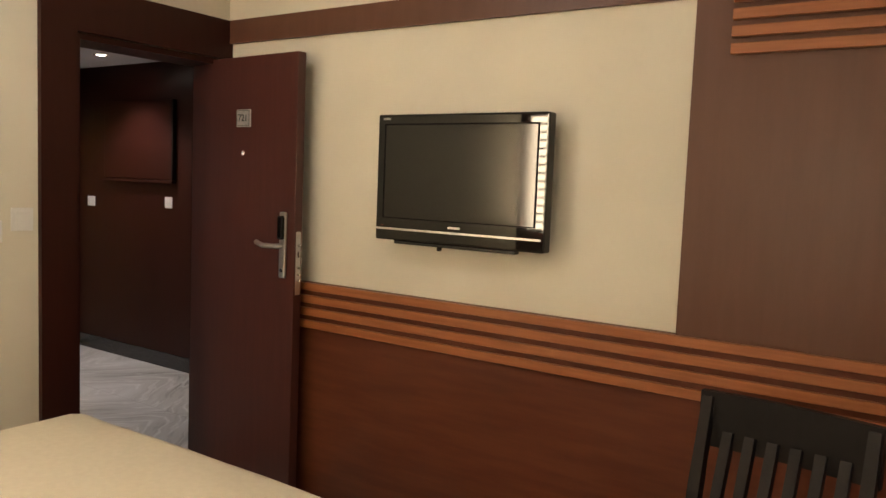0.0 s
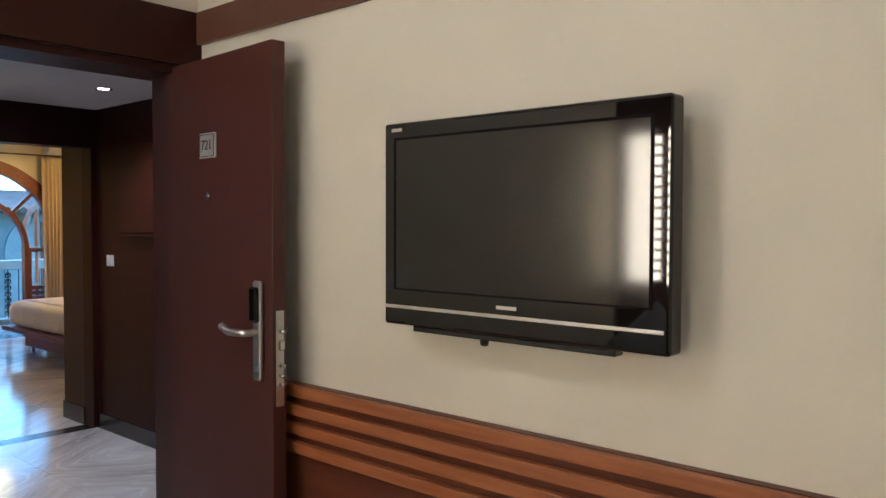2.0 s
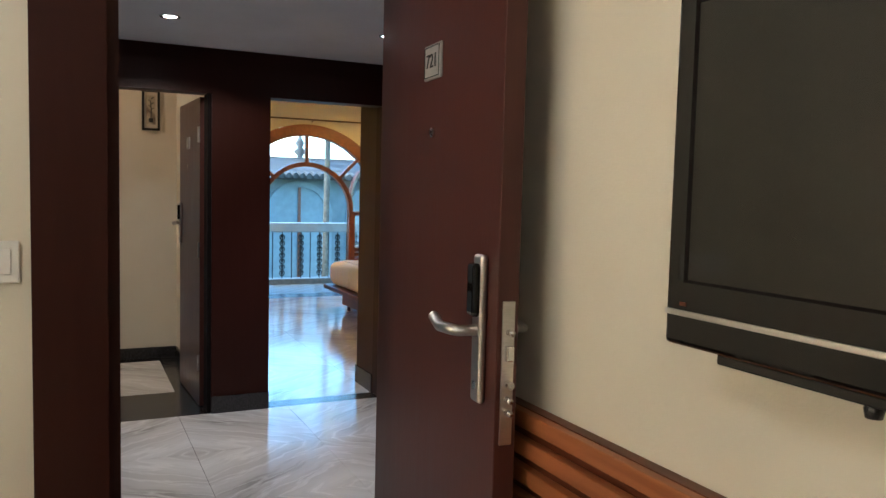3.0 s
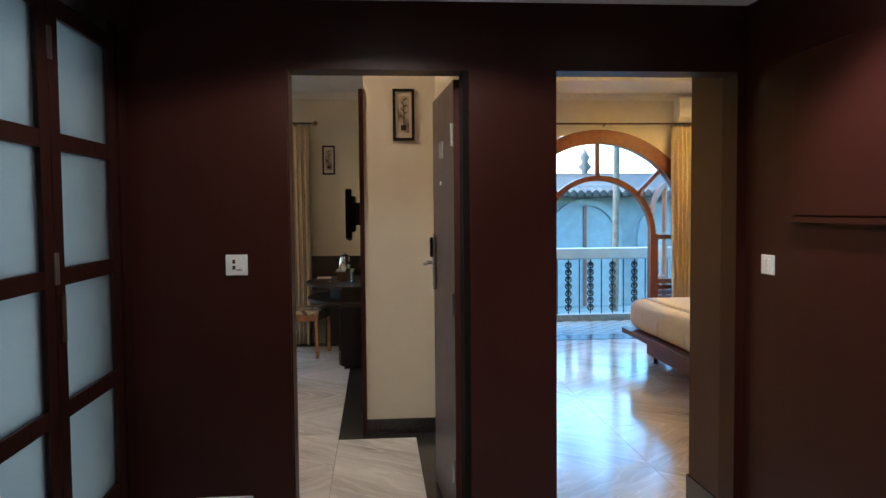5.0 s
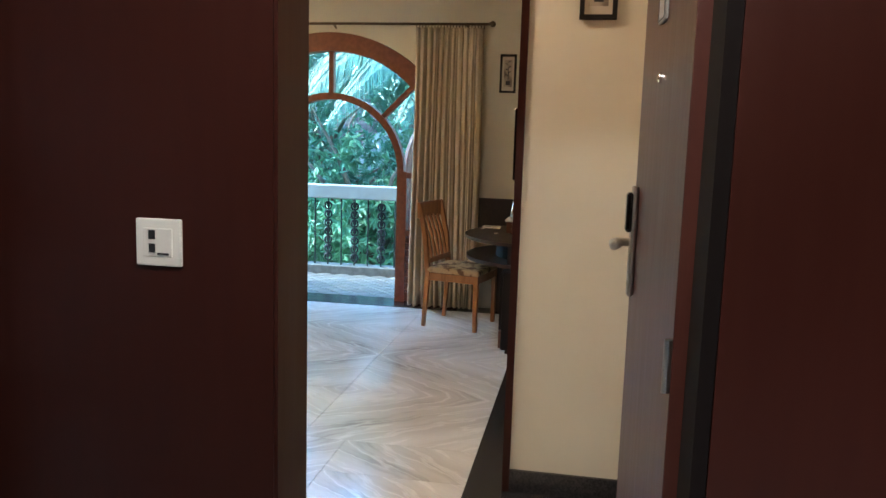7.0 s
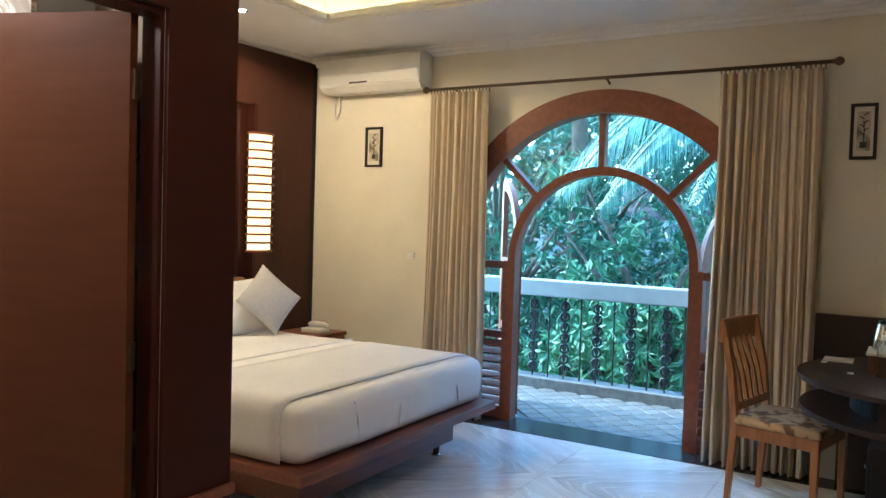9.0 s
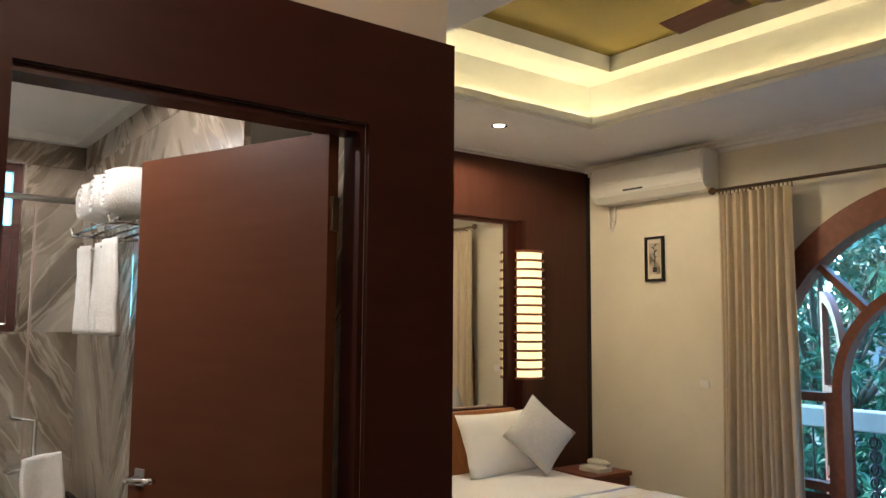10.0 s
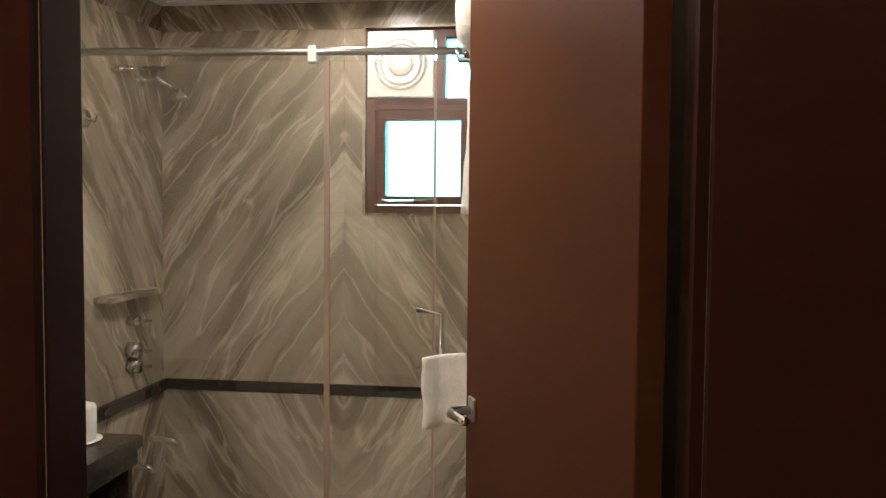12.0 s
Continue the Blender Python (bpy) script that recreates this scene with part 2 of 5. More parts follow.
M["leaf"] = material("leaf", (0.036, 0.125, 0.072), 0.45, colour2=(0.085, 0.23, 0.13), scale=2.2, detail=2)
M["leaf2"] = material("pale_leaf", (0.07, 0.20, 0.105), 0.45, colour2=(0.15, 0.33, 0.17), scale=2.5, detail=2)
M["palm"] = material("palm_leaf", (0.040, 0.14, 0.095), 0.5, colour2=(0.085, 0.22, 0.15), scale=2.5, detail=2)
# leaf green darkened in the colour itself, for the shade low behind the railing
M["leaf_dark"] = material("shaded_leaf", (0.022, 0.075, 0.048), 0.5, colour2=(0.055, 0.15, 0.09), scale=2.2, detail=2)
# near-black: shade of the door's hinge gap put into colour; also the bezel groove
M["gap_black"] = material("gap_shade_and_groove", (0.007, 0.005, 0.005), 0.8, spec=0.1)
# dark veneer with the doors' backlit shade put into its colour
M["fold"] = material("backlit_folding_door_wood", (0.018, 0.0048, 0.0033), 0.45, colour2=(0.022, 0.006, 0.004), scale=6, stretch=(6, 6, 0.5), bump=0.015, bump_scale=30, spec=0.2)
M["bark"] = material("bark", (0.10, 0.075, 0.055), 0.9, colour2=(0.17, 0.135, 0.10), scale=12, bump=0.6, bump_scale=25)
M["earth"] = material("garden_ground", (0.05, 0.075, 0.03), 0.95, colour2=(0.11, 0.10, 0.06), scale=0.6, bump=0.3)
M["bulb"] = material("lit_lens", (1.0, 0.93, 0.84), 0.4, emit=7.0)
M["shade"] = material("lit_shade", (1.0, 0.70, 0.27), 0.6, emit=0.18)
M["shade_bright"] = material("bright_lit_shade", (1.0, 0.84, 0.58), 0.6, emit=3.8)
M["strip_amber"] = material("amber_lit_strip", (1.0, 0.58, 0.14), 0.6, emit=3.0)
M["strip"] = material("lit_strip", (1.0, 0.80, 0.38), 0.6, emit=1.0)
M["plate"] = material("grey_plate", (0.30, 0.29, 0.28), 0.45, colour2=(0.36, 0.35, 0.34), scale=20)
M["ink"] = material("dark_ink", (0.02, 0.02, 0.022), 0.5)
M["paper"] = material("sepia_print", (0.52, 0.45, 0.35), 0.6, colour2=(0.16, 0.12, 0.09), scale=9, ramp=(0.46, 0.66), detail=3)
M["mat"] = material("mount_board", (0.66, 0.60, 0.50), 0.8)


# ---- building kit ----
def bx(bm, x0, x1, y0, y1, z0, z1):
    v = [bm.verts.new(p) for p in ((x0, y0, z0), (x1, y0, z0), (x1, y1, z0), (x0, y1, z0), (x0, y0, z1), (x1, y0, z1), (x1, y1, z1), (x0, y1, z1))]
    for f in ((3, 2, 1, 0), (4, 5, 6, 7), (0, 1, 5, 4), (1, 2, 6, 5), (2, 3, 7, 6), (3, 0, 4, 7)):
        bm.faces.new([v[i] for i in f])
    return v


def box(x0, x1, y0, y1, z0, z1, bevel=0.0, seg=2):
    bm = bmesh.new()
    bx(bm, x0, x1, y0, y1, z0, z1)
    if bevel:
        bmesh.ops.bevel(bm, geom=bm.edges[:], offset=bevel, segments=seg, affect="EDGES", profile=0.5)
    return bm


def tube(pts, r, seg=10, bm=None, radii=None):
    """A round bar along points, with closed ends."""
    bm = bm or bmesh.new()
    pts = [Vector(p) for p in pts]
    rings = []
    for i, p in enumerate(pts):
        d = (pts[min(i + 1, len(pts) - 1)] - pts[max(i - 1, 0)]).normalized()
        u = d.orthogonal().normalized() if not rings else (last - d * last.dot(d)).normalized()
        last = u
        w = d.cross(u)
        rr = radii[i] if radii else r
        rings.append([bm.verts.new(p + rr * (math.cos(2 * math.pi * k / seg) * u + math.sin(2 * math.pi * k / seg) * w)) for k in range(seg)])
    for a, b in zip(rings, rings[1:]):
        for k in range(seg):
            bm.faces.new((a[k], a[(k + 1) % seg], b[(k + 1) % seg], b[k]))
    bm.faces.new(rings[0][::-1])
    bm.faces.new(rings[-1])
    return bm


def lathe(profile, seg=20, centre=(0, 0, 0)):
    """Turned shape: (radius, height) pairs round a vertical axis."""
    bm = bmesh.new()
    c = Vector(centre)
    rings = [[bm.verts.new(c + Vector((r * math.cos(2 * math.pi * k / seg), r * math.sin(2 * math.pi * k / seg), z))) for k in range(seg)] for r, z in profile]
    for a, b in zip(rings, rings[1:]):
        for k in range(seg):
            bm.faces.new((a[k], a[(k + 1) % seg], b[(k + 1) % seg], b[k]))
    bm.faces.new(rings[0][::-1])
    bm.faces.new(rings[-1])
    return bm


def extrude_x(outline, x0, x1, bm=None):
    """A closed outline of (y, z) pairs made solid from x0 to x1."""
    bm = bm or bmesh.new()
    a = [bm.verts.new((x0, y, z)) for y, z in outline]
    b = [bm.verts.new((x1, y, z)) for y, z in outline]
    n = len(outline)
    bm.faces.new(a)
    bm.faces.new(b[::-1])
    for i in range(n):
        bm.faces.new((a[i], b[i], b[(i + 1) % n], a[(i + 1) % n]))
    bmesh.ops.recalc_face_normals(bm, faces=bm.faces[:])
    return bm


def arc(yc, zc, r, a0, a1, n):
    return [(yc + r * math.cos(radians(a0 + (a1 - a0) * i / n)), zc + r * math.sin(radians(a0 + (a1 - a0) * i / n))) for i in range(n + 1)]


def ring_sector(yc, zc, r0, r1, a0, a1, x0, x1, n=24, bm=None):
    """Part of a flat ring in a wall that runs along y."""
    bm = bm or bmesh.new()
    inner, outer = arc(yc, zc, r0, a0, a1, n), arc(yc, zc, r1, a0, a1, n)
    rows = [[bm.verts.new((x, *p)) for p in pts] for x, pts in ((x0, inner), (x0, outer), (x1, outer), (x1, inner))]
    for i in range(n):
        for k in range(4):
            a, b = rows[k], rows[(k + 1) % 4]
            bm.faces.new((a[i], a[i + 1], b[i + 1], b[i]))
    bm.faces.new([r[0] for r in rows])
    bm.faces.new([r[-1] for r in rows][::-1])
    bmesh.ops.recalc_face_normals(bm, faces=bm.faces[:])
    return bm


def mesh_of(name, bm, mat, smooth=False):
    me = bpy.data.meshes.new(name)
    bmesh.ops.recalc_face_normals(bm, faces=bm.faces[:])
    bm.to_mesh(me)
    bm.free()
    me.materials.append(M[mat])
    if smooth:
        for p in me.polygons:
            p.use_smooth = True
    return me


def part(name, bm, mat, parent, label="", smooth=False):
    ob = new(name, mesh_of(name, bm, mat, smooth))
    ob.parent = parent
    if label:
        ob["label"] = label
    return ob


def thing(name, label, category, place=(0, 0, 0), group=""):
    ob = new(name)
    ob.empty_display_size = 0.1
    ob.location = place
    return tagged(ob, label, category, group)


def structure(name, bm, mat, label, category):
    return tagged(new(name, mesh_of(name, bm, mat)), label, category, kind="structure")


def wall_y(name, x0, x1, y0, y1, holes, mat, label, top):
    """A wall along y between x0 and x1, with rectangular openings (ya, yb, za, zb)."""
    bm = bmesh.new()
    y = y0
    for a, b, za, zb in sorted(holes):
        if a > y:
            bx(bm, x0, x1, y, a, 0, top)
        if za > 0:
            bx(bm, x0, x1, a, b, 0, za)
        if zb < top:
            bx(bm, x0, x1, a, b, zb, top)
        y = b
    bx(bm, x0, x1, y, y1, 0, top)
    return structure(name, bm, mat, label, "wall")


def wall_x(name, x0, x1, y0, y1, holes, mat, label, top):
    """A wall along x, with rectangular openings (xa, xb, za, zb)."""
    bm = bmesh.new()
    x = x0
    for a, b, za, zb in sorted(holes):
        if a > x:
            bx(bm, x, a, y0, y1, 0, top)
        if za > 0:
            bx(bm, a, b, y0, y1, 0, za)
        if zb < top:
            bx(bm, a, b, y0, y1, zb, top)
        x = b
    bx(bm, x, x1, y0, y1, 0, top)
    return structure(name, bm, mat, label, "wall")


# ---- structure: walls, floors, ceilings ----
CEIL, FOY = 2.74, 2.33
XW = -11.02          # window wall, inner face
structure("floor", box(-11.17, 3.35, -2.6, 7.45, -0.2, -0.012), "grout", "screed under stone floor slabs", "floor")

# first bedroom, where the walk begins
wall_x("wall_television", -2.6, 3.35, 2.76, 2.9, [], "cream", "cream painted wall with wooden panelling", 2.95)
wall_y("wall_entrance", -2.6, -2.4, -0.6, 2.76, [(1.97, 2.728, 0, 2.05)], "cream", "cream painted wall round the open room door", 2.95)
wall_x("wall_headboard_first_room", -2.6, 3.35, -0.6, -0.45, [], "cream", "cream painted wall behind the bed", 2.95)
wall_y("wall_end_first_room", 3.2, 3.35, -0.45, 2.76, [], "cream", "plain cream wall closing the room", 2.95)
structure("ceiling_first_room", box(-2.4, 3.2, -0.45, 2.76, 2.8, 2.95), "white", "plain white ceiling", "ceiling")

# lobby between the rooms, clad in dark veneer
wall_y("wall_lobby_west", -5.78, -5.63, 1.1, 3.9, [(1.95, 2.70, 0, 2.05), (3.07, 3.86, 0, 2.05)], "wood", "dark veneered lobby wall with two doorways", 2.95)
wall_x("wall_lobby_north", -5.78, -2.6, 3.9, 4.05, [], "wood", "dark mahogany veneered lobby wall", 2.95)
wall_x("wall_lobby_south", -5.63, -2.6, 0.95, 1.1, [], "wood", "dark wall behind the frosted folding doors", 2.95)
wall_y("lobby_lining", -2.625, -2.6, 1.1, 3.9, [(2.0, 2.722, 0, 2.05)], "wood", "dark veneer lining of the lobby", 2.33)
structure("ceiling_lobby", box(-5.63, -2.6, 1.1, 3.9, FOY, 2.5), "foyer_ceiling", "grey painted lobby ceiling", "ceiling")
bm = bmesh.new()
bx(bm, -5.63, -2.63, 3.885, 3.9, 0, 0.11)
bx(bm, -5.63, -5.615, 2.70, 3.07, 0, 0.11)
bx(bm, -5.63, -5.615, 1.30, 1.95, 0, 0.11)
structure("baseboard_lobby", bm, "granite", "black granite skirting", "baseboard")

# second bedroom and its entry passage
wall_x("wall_between_rooms", -7.47, -5.78, 2.70, 2.85, [], "cream", "cream painted partition of the passage", 2.95)
bm = box(-11.02, -7.47, 2.235, 2.85, 0, 2.95)
structure("wall_desk", bm, "cream", "cream painted wall end with a dark panelled side", "wall")
wall_x("wall_bath", -7.826, -5.63, 0.05, 0.13, [(-7.565, -6.748, 0, 2.05)], "cream", "cream wall over the bathroom panelling", 2.95)
bm = box(-7.826, -7.66, -2.45, 0.05, 0, 2.95)
structure("wall_bath_west", bm, "cream", "cream wall between bathroom and bedroom", "wall")
wall_x("wall_headboard", -11.17, -7.826, -2.45, -2.30, [], "cream", "bedroom wall behind the panelling", 2.95)
wall_y("wall_passage_east", -5.78, -5.63, 0.13, 1.1, [], "cream", "cream wall closing passage and bathroom", 2.95)
structure("ceiling_passage", box(-7.826, -5.78, -0.02, 2.70, CEIL, 2.95), "white", "white ceiling of the passage", "ceiling")

# third bedroom, seen through its doorway
wall_x("wall_third_room_south", -7.47, -5.78, 2.87, 3.02, [], "cream", "cream painted wall of the third room", 2.95)
wall_x("wall_third_room_north", -11.17, -5.63, 7.2, 7.35, [], "cream", "cream painted wall behind the third bed", 2.95)
wall_y("wall_third_room_east", -5.78, -5.63, 4.05, 7.2, [], "cream", "cream painted wall of the third room", 2.95)
bm = bmesh.new()
bx(bm, -6.12, -5.78, 3.86, 4.05, 0.13, 2.95)
structure("panel_third_room", bm, "hatch", "brown veneered return beside the doorway", "trim")
structure("baseboard_third_room", box(-6.13, -5.78, 3.85, 4.05, 0, 0.13), "granite", "black granite skirting", "baseboard")


def arched_wall(name, y0, y1, yc):
    """Window wall along y with one arched opening down to the floor."""
    r, zc, top = 1.187, 1.16, 2.95
    bm = bmesh.new()
    bx(bm, XW - 0.15, XW, y0, yc - r, 0, top)
    bx(bm, XW - 0.15, XW, yc + r, y1, 0, top)
    left = [(yc - r, zc)] + [(yc - r, top), (yc, top)] + arc(yc, zc, r, 90, 180, 24)[:-1]
    right = [(yc + r, zc)] + arc(yc, zc, r, 0, 90, 24)[1:] + [(yc, top), (yc + r, top)]
    extrude_x(left, XW - 0.15, XW, bm)
    extrude_x(right, XW - 0.15, XW, bm)
    return structure(name, bm, "cream", "cream painted wall with a tall arched opening", "wall")


YA, YB = 0.245, 4.82
arched_wall("wall_window", -2.30, 2.25, YA)
arched_wall("wall_window_third_room", 2.85, 7.2, YB)
wall_y("wall_party_end", XW - 0.15, XW, 2.25, 2.85, [], "cream", "cream end of the party wall", 2.95)


def tray_ceiling(name, x0, x1, y0, y1, east=0.92, strip="strip"):
    """Ceiling with a raised tray, a lip that hides the lit cove and a painted field."""
    w, z = 0.92, CEIL
    a, b, c, d = x0 + w, x1 - east, y0 + w, y1 - w
    bm = bmesh.new()
    for q in ((x0, x1, y0, c), (x0, x1, d, y1), (x0, a, c, d), (b, x1, c, d)):
        bx(bm, q[0], q[1], q[2], q[3], z, z + 0.03)
    # stepped lip round the opening
    for s, h in ((0.0, 0.05), (0.022, 0.062)):
        for q in ((a + s - 0.03, b - s + 0.03, c + s - 0.03, c + s), (a + s - 0.03, b - s + 0.03, d - s, d - s + 0.03), (a + s - 0.03, a + s, c + s, d - s), (b - s, b - s + 0.03, c + s, d - s)):
            bx(bm, q[0], q[1], q[2], q[3], z + 0.022 if s else z + 0.03, z + h)
    o = 0.11
    for q in ((a - o, b + o, c - o - 0.03, c - o), (a - o, b + o, d + o, d + o + 0.03), (a - o - 0.03, a - o, c - o, d + o), (b + o, b + o + 0.03, c - o, d + o)):
        bx(bm, q[0], q[1], q[2], q[3], z + 0.03, 3.05)
    bx(bm, x0, x1, y0, y1, 3.165, 3.3)
    e, g = 0.03, 0.18
    for q in ((a - o, b + o, c - o, c + g), (a - o, b + o, d - g, d + o), (a - o, a + e, c + g, d - g), (b - e, b + o, c + g, d - g)):
        bx(bm, q[0], q[1], q[2], q[3], 3.05, 3.165)
    ob = structure(name, bm, "white", "white tray ceiling with a lit cove", "ceiling")
    f = new("ceiling_field", mesh_of("ceiling_field", box(a + e, b - e, c + g, d - g, 3.146, 3.16), "ochre"))
    f.parent = ob
    for i, q in enumerate(((a - 0.07, b + 0.07, c - 0.08, c - 0.055), (a - 0.07, b + 0.07, d + 0.055, d + 0.08), (a - 0.08, a - 0.055, c, d), (b + 0.055, b + 0.08, c, d))):
        part("cove_light_strip", box(q[0], q[1], q[2], q[3], z + 0.034, z + 0.05), strip, ob, "warm glowing light strip")
    bm = bmesh.new()
    for i, (h, t) in enumerate(((0.07, 0.02), (0.045, 0.045), (0.02, 0.07))):
        for q in ((x0, x1, y0, y0 + t), (x0, x1, y1 - t, y1), (x0, x0 + t, y0 + t, y1 - t), (x1 - t, x1, y0 + t, y1 - t)):
            bx(bm, q[0], q[1], q[2], q[3], z - h, z - h + 0.024)
    structure(name.replace("ceiling", "cornice"), bm, "white", "white stepped plaster cornice", "trim")
    return ob


tray_ceiling("ceiling_bedroom", XW, -7.826, -2.30, 2.25, 0.60)
tray_ceiling("ceiling_third_room", XW, -7.47, 2.85, 7.2, strip="strip_amber")
structure("ceiling_third_entry", box(-7.47, -5.78, 3.02, 7.2, CEIL, 2.95), "white", "white ceiling of the entry", "ceiling")
structure("roof_slab", box(-11.17, 3.35, -2.6, 7.45, 3.31, 3.5), "stucco", "concrete roof slab", "roof")

# bathroom shell
BX0, BX1, BY = -7.42, -5.68, -2.33
structure("ceiling_bath", box(-7.66, -5.50, -2.45, 0.05, 2.44, 2.6), "white", "white bathroom ceiling", "ceiling")
wall_x("wall_bath_south", -7.66, -5.50, -2.60, -2.45, [(-7.145, -6.62, 1.485, 2.29)], "stucco", "outer bathroom wall with a small window", 2.95)

# ---- trim of the first bedroom ----
bm = box(-0.62, 0.35, -0.45, -0.428, 0, 2.4)
bx(bm, -2.4, -1.75, -0.45, -0.428, 0, 2.4)
structure("panel_headboard_first_room", bm, "wood", "dark veneer panelling behind the first bed", "trim")
bm = bmesh.new()
bx(bm, -2.4, -0.14, 2.74, 2.76, 2.126, 2.235)
structure("trim_band", bm, "brown", "brown veneer band along the wall", "trim")
bm = bmesh.new()
bx(bm, -0.14, 3.2, 2.738, 2.76, 1.03, 2.235)
structure("trim_panel", bm, "brown", "large brown veneer wall panel", "trim")
structure("trim_wainscot", box(-2.4, 3.2, 2.735, 2.76, 0.0, 1.03), "red", "red-brown mahogany wainscot", "trim")
for i in range(4):
    ob = new("wainscot_slat", mesh_of("wainscot_slat", box(-2.39, 3.19, 2.712, 2.734, 0.995 - 0.0565 * i, 1.029 - 0.0565 * i, 0.003), "slat"))
    tagged(ob, "long orange teak slat of the wainscot", "slat", "wainscot slats", "structure")
    ob = new("vent_slat", mesh_of("vent_slat", box(-0.02, 1.2, 2.712, 2.737, 2.093 - 0.053 * i, 2.127 - 0.053 * i, 0.003), "slat"))
    tagged(ob, "orange teak slat of a wall grille", "slat", "grille slats", "structure")


# ---- doors and frames ----
def door_frame(name, bms, label, mat="wood"):
    bm = bmesh.new()
    for b in bms:
        bx(bm, *b)
    return structure(name, bm, mat, label, "door frame")


door_frame("door_frame_1", [(-2.4, -2.375, 1.82, 1.97, 0, 2.235), (-2.4, -2.375, 1.97, 2.76, 2.05, 2.235), (-2.4, -2.375, 2.728, 2.76, 0, 2.05), (-2.6, -2.4, 2.722, 2.731, 0, 2.05),
                            (-2.6, -2.4, 1.967, 1.995, 0, 2.05), (-2.6, -2.4, 1.995, 2.722, 2.022, 2.049)], "dark stained door frame with a deep head")
# this jamb is coloured near black for the shade in the hinge gap
door_frame("door_frame_2", [(-5.775, -5.633, 2.674, 2.699, 0, 2.05)], "dark door lining", "gap_black")
door_frame("door_frame_5", [(-5.78, -5.631, 1.951, 1.958, 0, 2.05)], "dark door lining")
door_frame("door_frame_3", [(-7.826, -5.78, 0.13, 0.148, 2.05, 2.32), (-7.826, -7.565, 0.13, 0.148, 0, 2.05), (-6.748, -5.78, 0.13, 0.148, 0, 2.05),
                            (-7.842, -7.826, -0.4, 0.148, 0, 2.32)], "dark veneer panelling round the bathroom door", "passage_wood")
door_frame("door_frame_4", [(-7.566, -7.55, 0.045, 0.128, 0, 2.05), (-6.752, -6.746, 0.045, 0.128, 0, 2.05), (-7.55, -6.752, 0.045, 0.128, 2.03, 2.051)], "bathroom door lining", "wood")


def handle_set(parent, x, y, z, side, way, tall=0.30):
    """Lever on a long plate: side is the way it faces along y, way the direction of the lever along x."""
    y1 = y + side * 0.008
    part("handle_plate", box(x - 0.02, x + 0.02, min(y, y1), max(y, y1), z - tall * 0.45, z + tall * 0.55, 0.003), "steel", parent, "steel lock plate")
    part("lever", tube([(x, y, z + 0.0), (x, y + side * 0.05, z), (x + way * 0.03, y + side * 0.058, z + 0.002), (x + way * 0.125, y + side * 0.055, z + 0.012)], 0.0095, 10), "chrome", parent, "chrome lever handle", True)


def room_door(name, label, x_hinge, y, length, number):
    """A flat veneered room door, built flat along -x from the hinge at the origin; the face with the plate looks along -y."""
    d = thing(name, label, "door", (x_hinge, y, 0))
    d.rotation_euler = (0, 0, radians(-3.3))
    part("leaf", box(0, length, 0, 0.045, 0.008, 2.04, 0.002), "door", d)
    x = length - 0.065
    part("lock_plate", box(x - 0.021, x + 0.021, -0.016, 0, 1.05, 1.345, 0.0078, 4), "steel", d, "rounded satin steel lock plate")
    part("card_reader", box(x - 0.021, x + 0.017, -0.030, -0.011, 1.222, 1.328, 0.009, 4), "gloss", d, "black key-card reader")
    part("lever", tube([(x, -0.01, 1.195), (x, -0.052, 1.195), (x - 0.025, -0.06, 1.195), (x - 0.075, -0.062, 1.193), (x - 0.125, -0.056, 1.205)], 0.0115, 10), "steel", d, "satin steel lever handle", True)
    part("keyhole", tube([(x, -0.011, 1.085), (x, -0.017, 1.085)], 0.009, 12), "chrome", d)
    part("lock_faceplate", box(length - 0.001, length + 0.003, 0.010, 0.036, 0.98, 1.26, 0.001), "steel", d, "steel lock faceplate")
    part("latch_bolt", box(length + 0.002, length + 0.016, 0.015, 0.031, 1.145, 1.175, 0.003), "chrome", d)
    part("dead_bolt", tube([(length + 0.002, 0.023, 1.10), (length + 0.02, 0.023, 1.10)], 0.008, 10), "chrome", d)
    part("inner_knob", tube([(x, 0.045, 1.195), (x, 0.09, 1.195), (x - 0.10, 0.093, 1.197)], 0.0105, 10), "steel", d, "satin steel inner lever", True)
    for z in (1.045, 1.07, 1.20):
        part("bolt", tube([(length + 0.002, 0.023, z), (length + 0.022, 0.023, z)], 0.006, 8), "chrome", d, smooth=True)
    part("peephole", lathe([(0.0001, 0), (0.012, 0.0), (0.012, 0.006), (0.006, 0.009), (0.0001, 0.009)], 14), "chrome", d, "chrome peephole").matrix_local = pose(length * 0.525, 0, 1.60, 90, 0, 0)
    p = part("number_plate", box(length * 0.525 - 0.05, length * 0.525 + 0.05, -0.008, 0, 1.72, 1.80, 0.003), "plate", d, "small grey framed number plate")
    b = 0.045
    for q in ((-b, b, 0.033, 0.035), (-b, b, -0.035, -0.033), (-b, -b + 0.002, -0.033, 0.033), (b - 0.002, b, -0.033, 0.033)):
        part("plate_line", box(length * 0.525 + q[0], length * 0.525 + q[1], -0.0095, -0.0075, 1.76 + q[2], 1.76 + q[3]), "ink", p)
    if number:
        cu = bpy.data.curves.new("number", "FONT")
        cu.body, cu.size, cu.extrude, cu.align_x, cu.align_y = number, 0.045, 0.0006, "CENTER", "CENTER"
        cu.materials.append(M["ink"])
        tx = new("number", cu)
        tx.parent, tx.matrix_local = p, pose(length * 0.525, -0.0092, 1.76, 90, 0, 0)
    return d


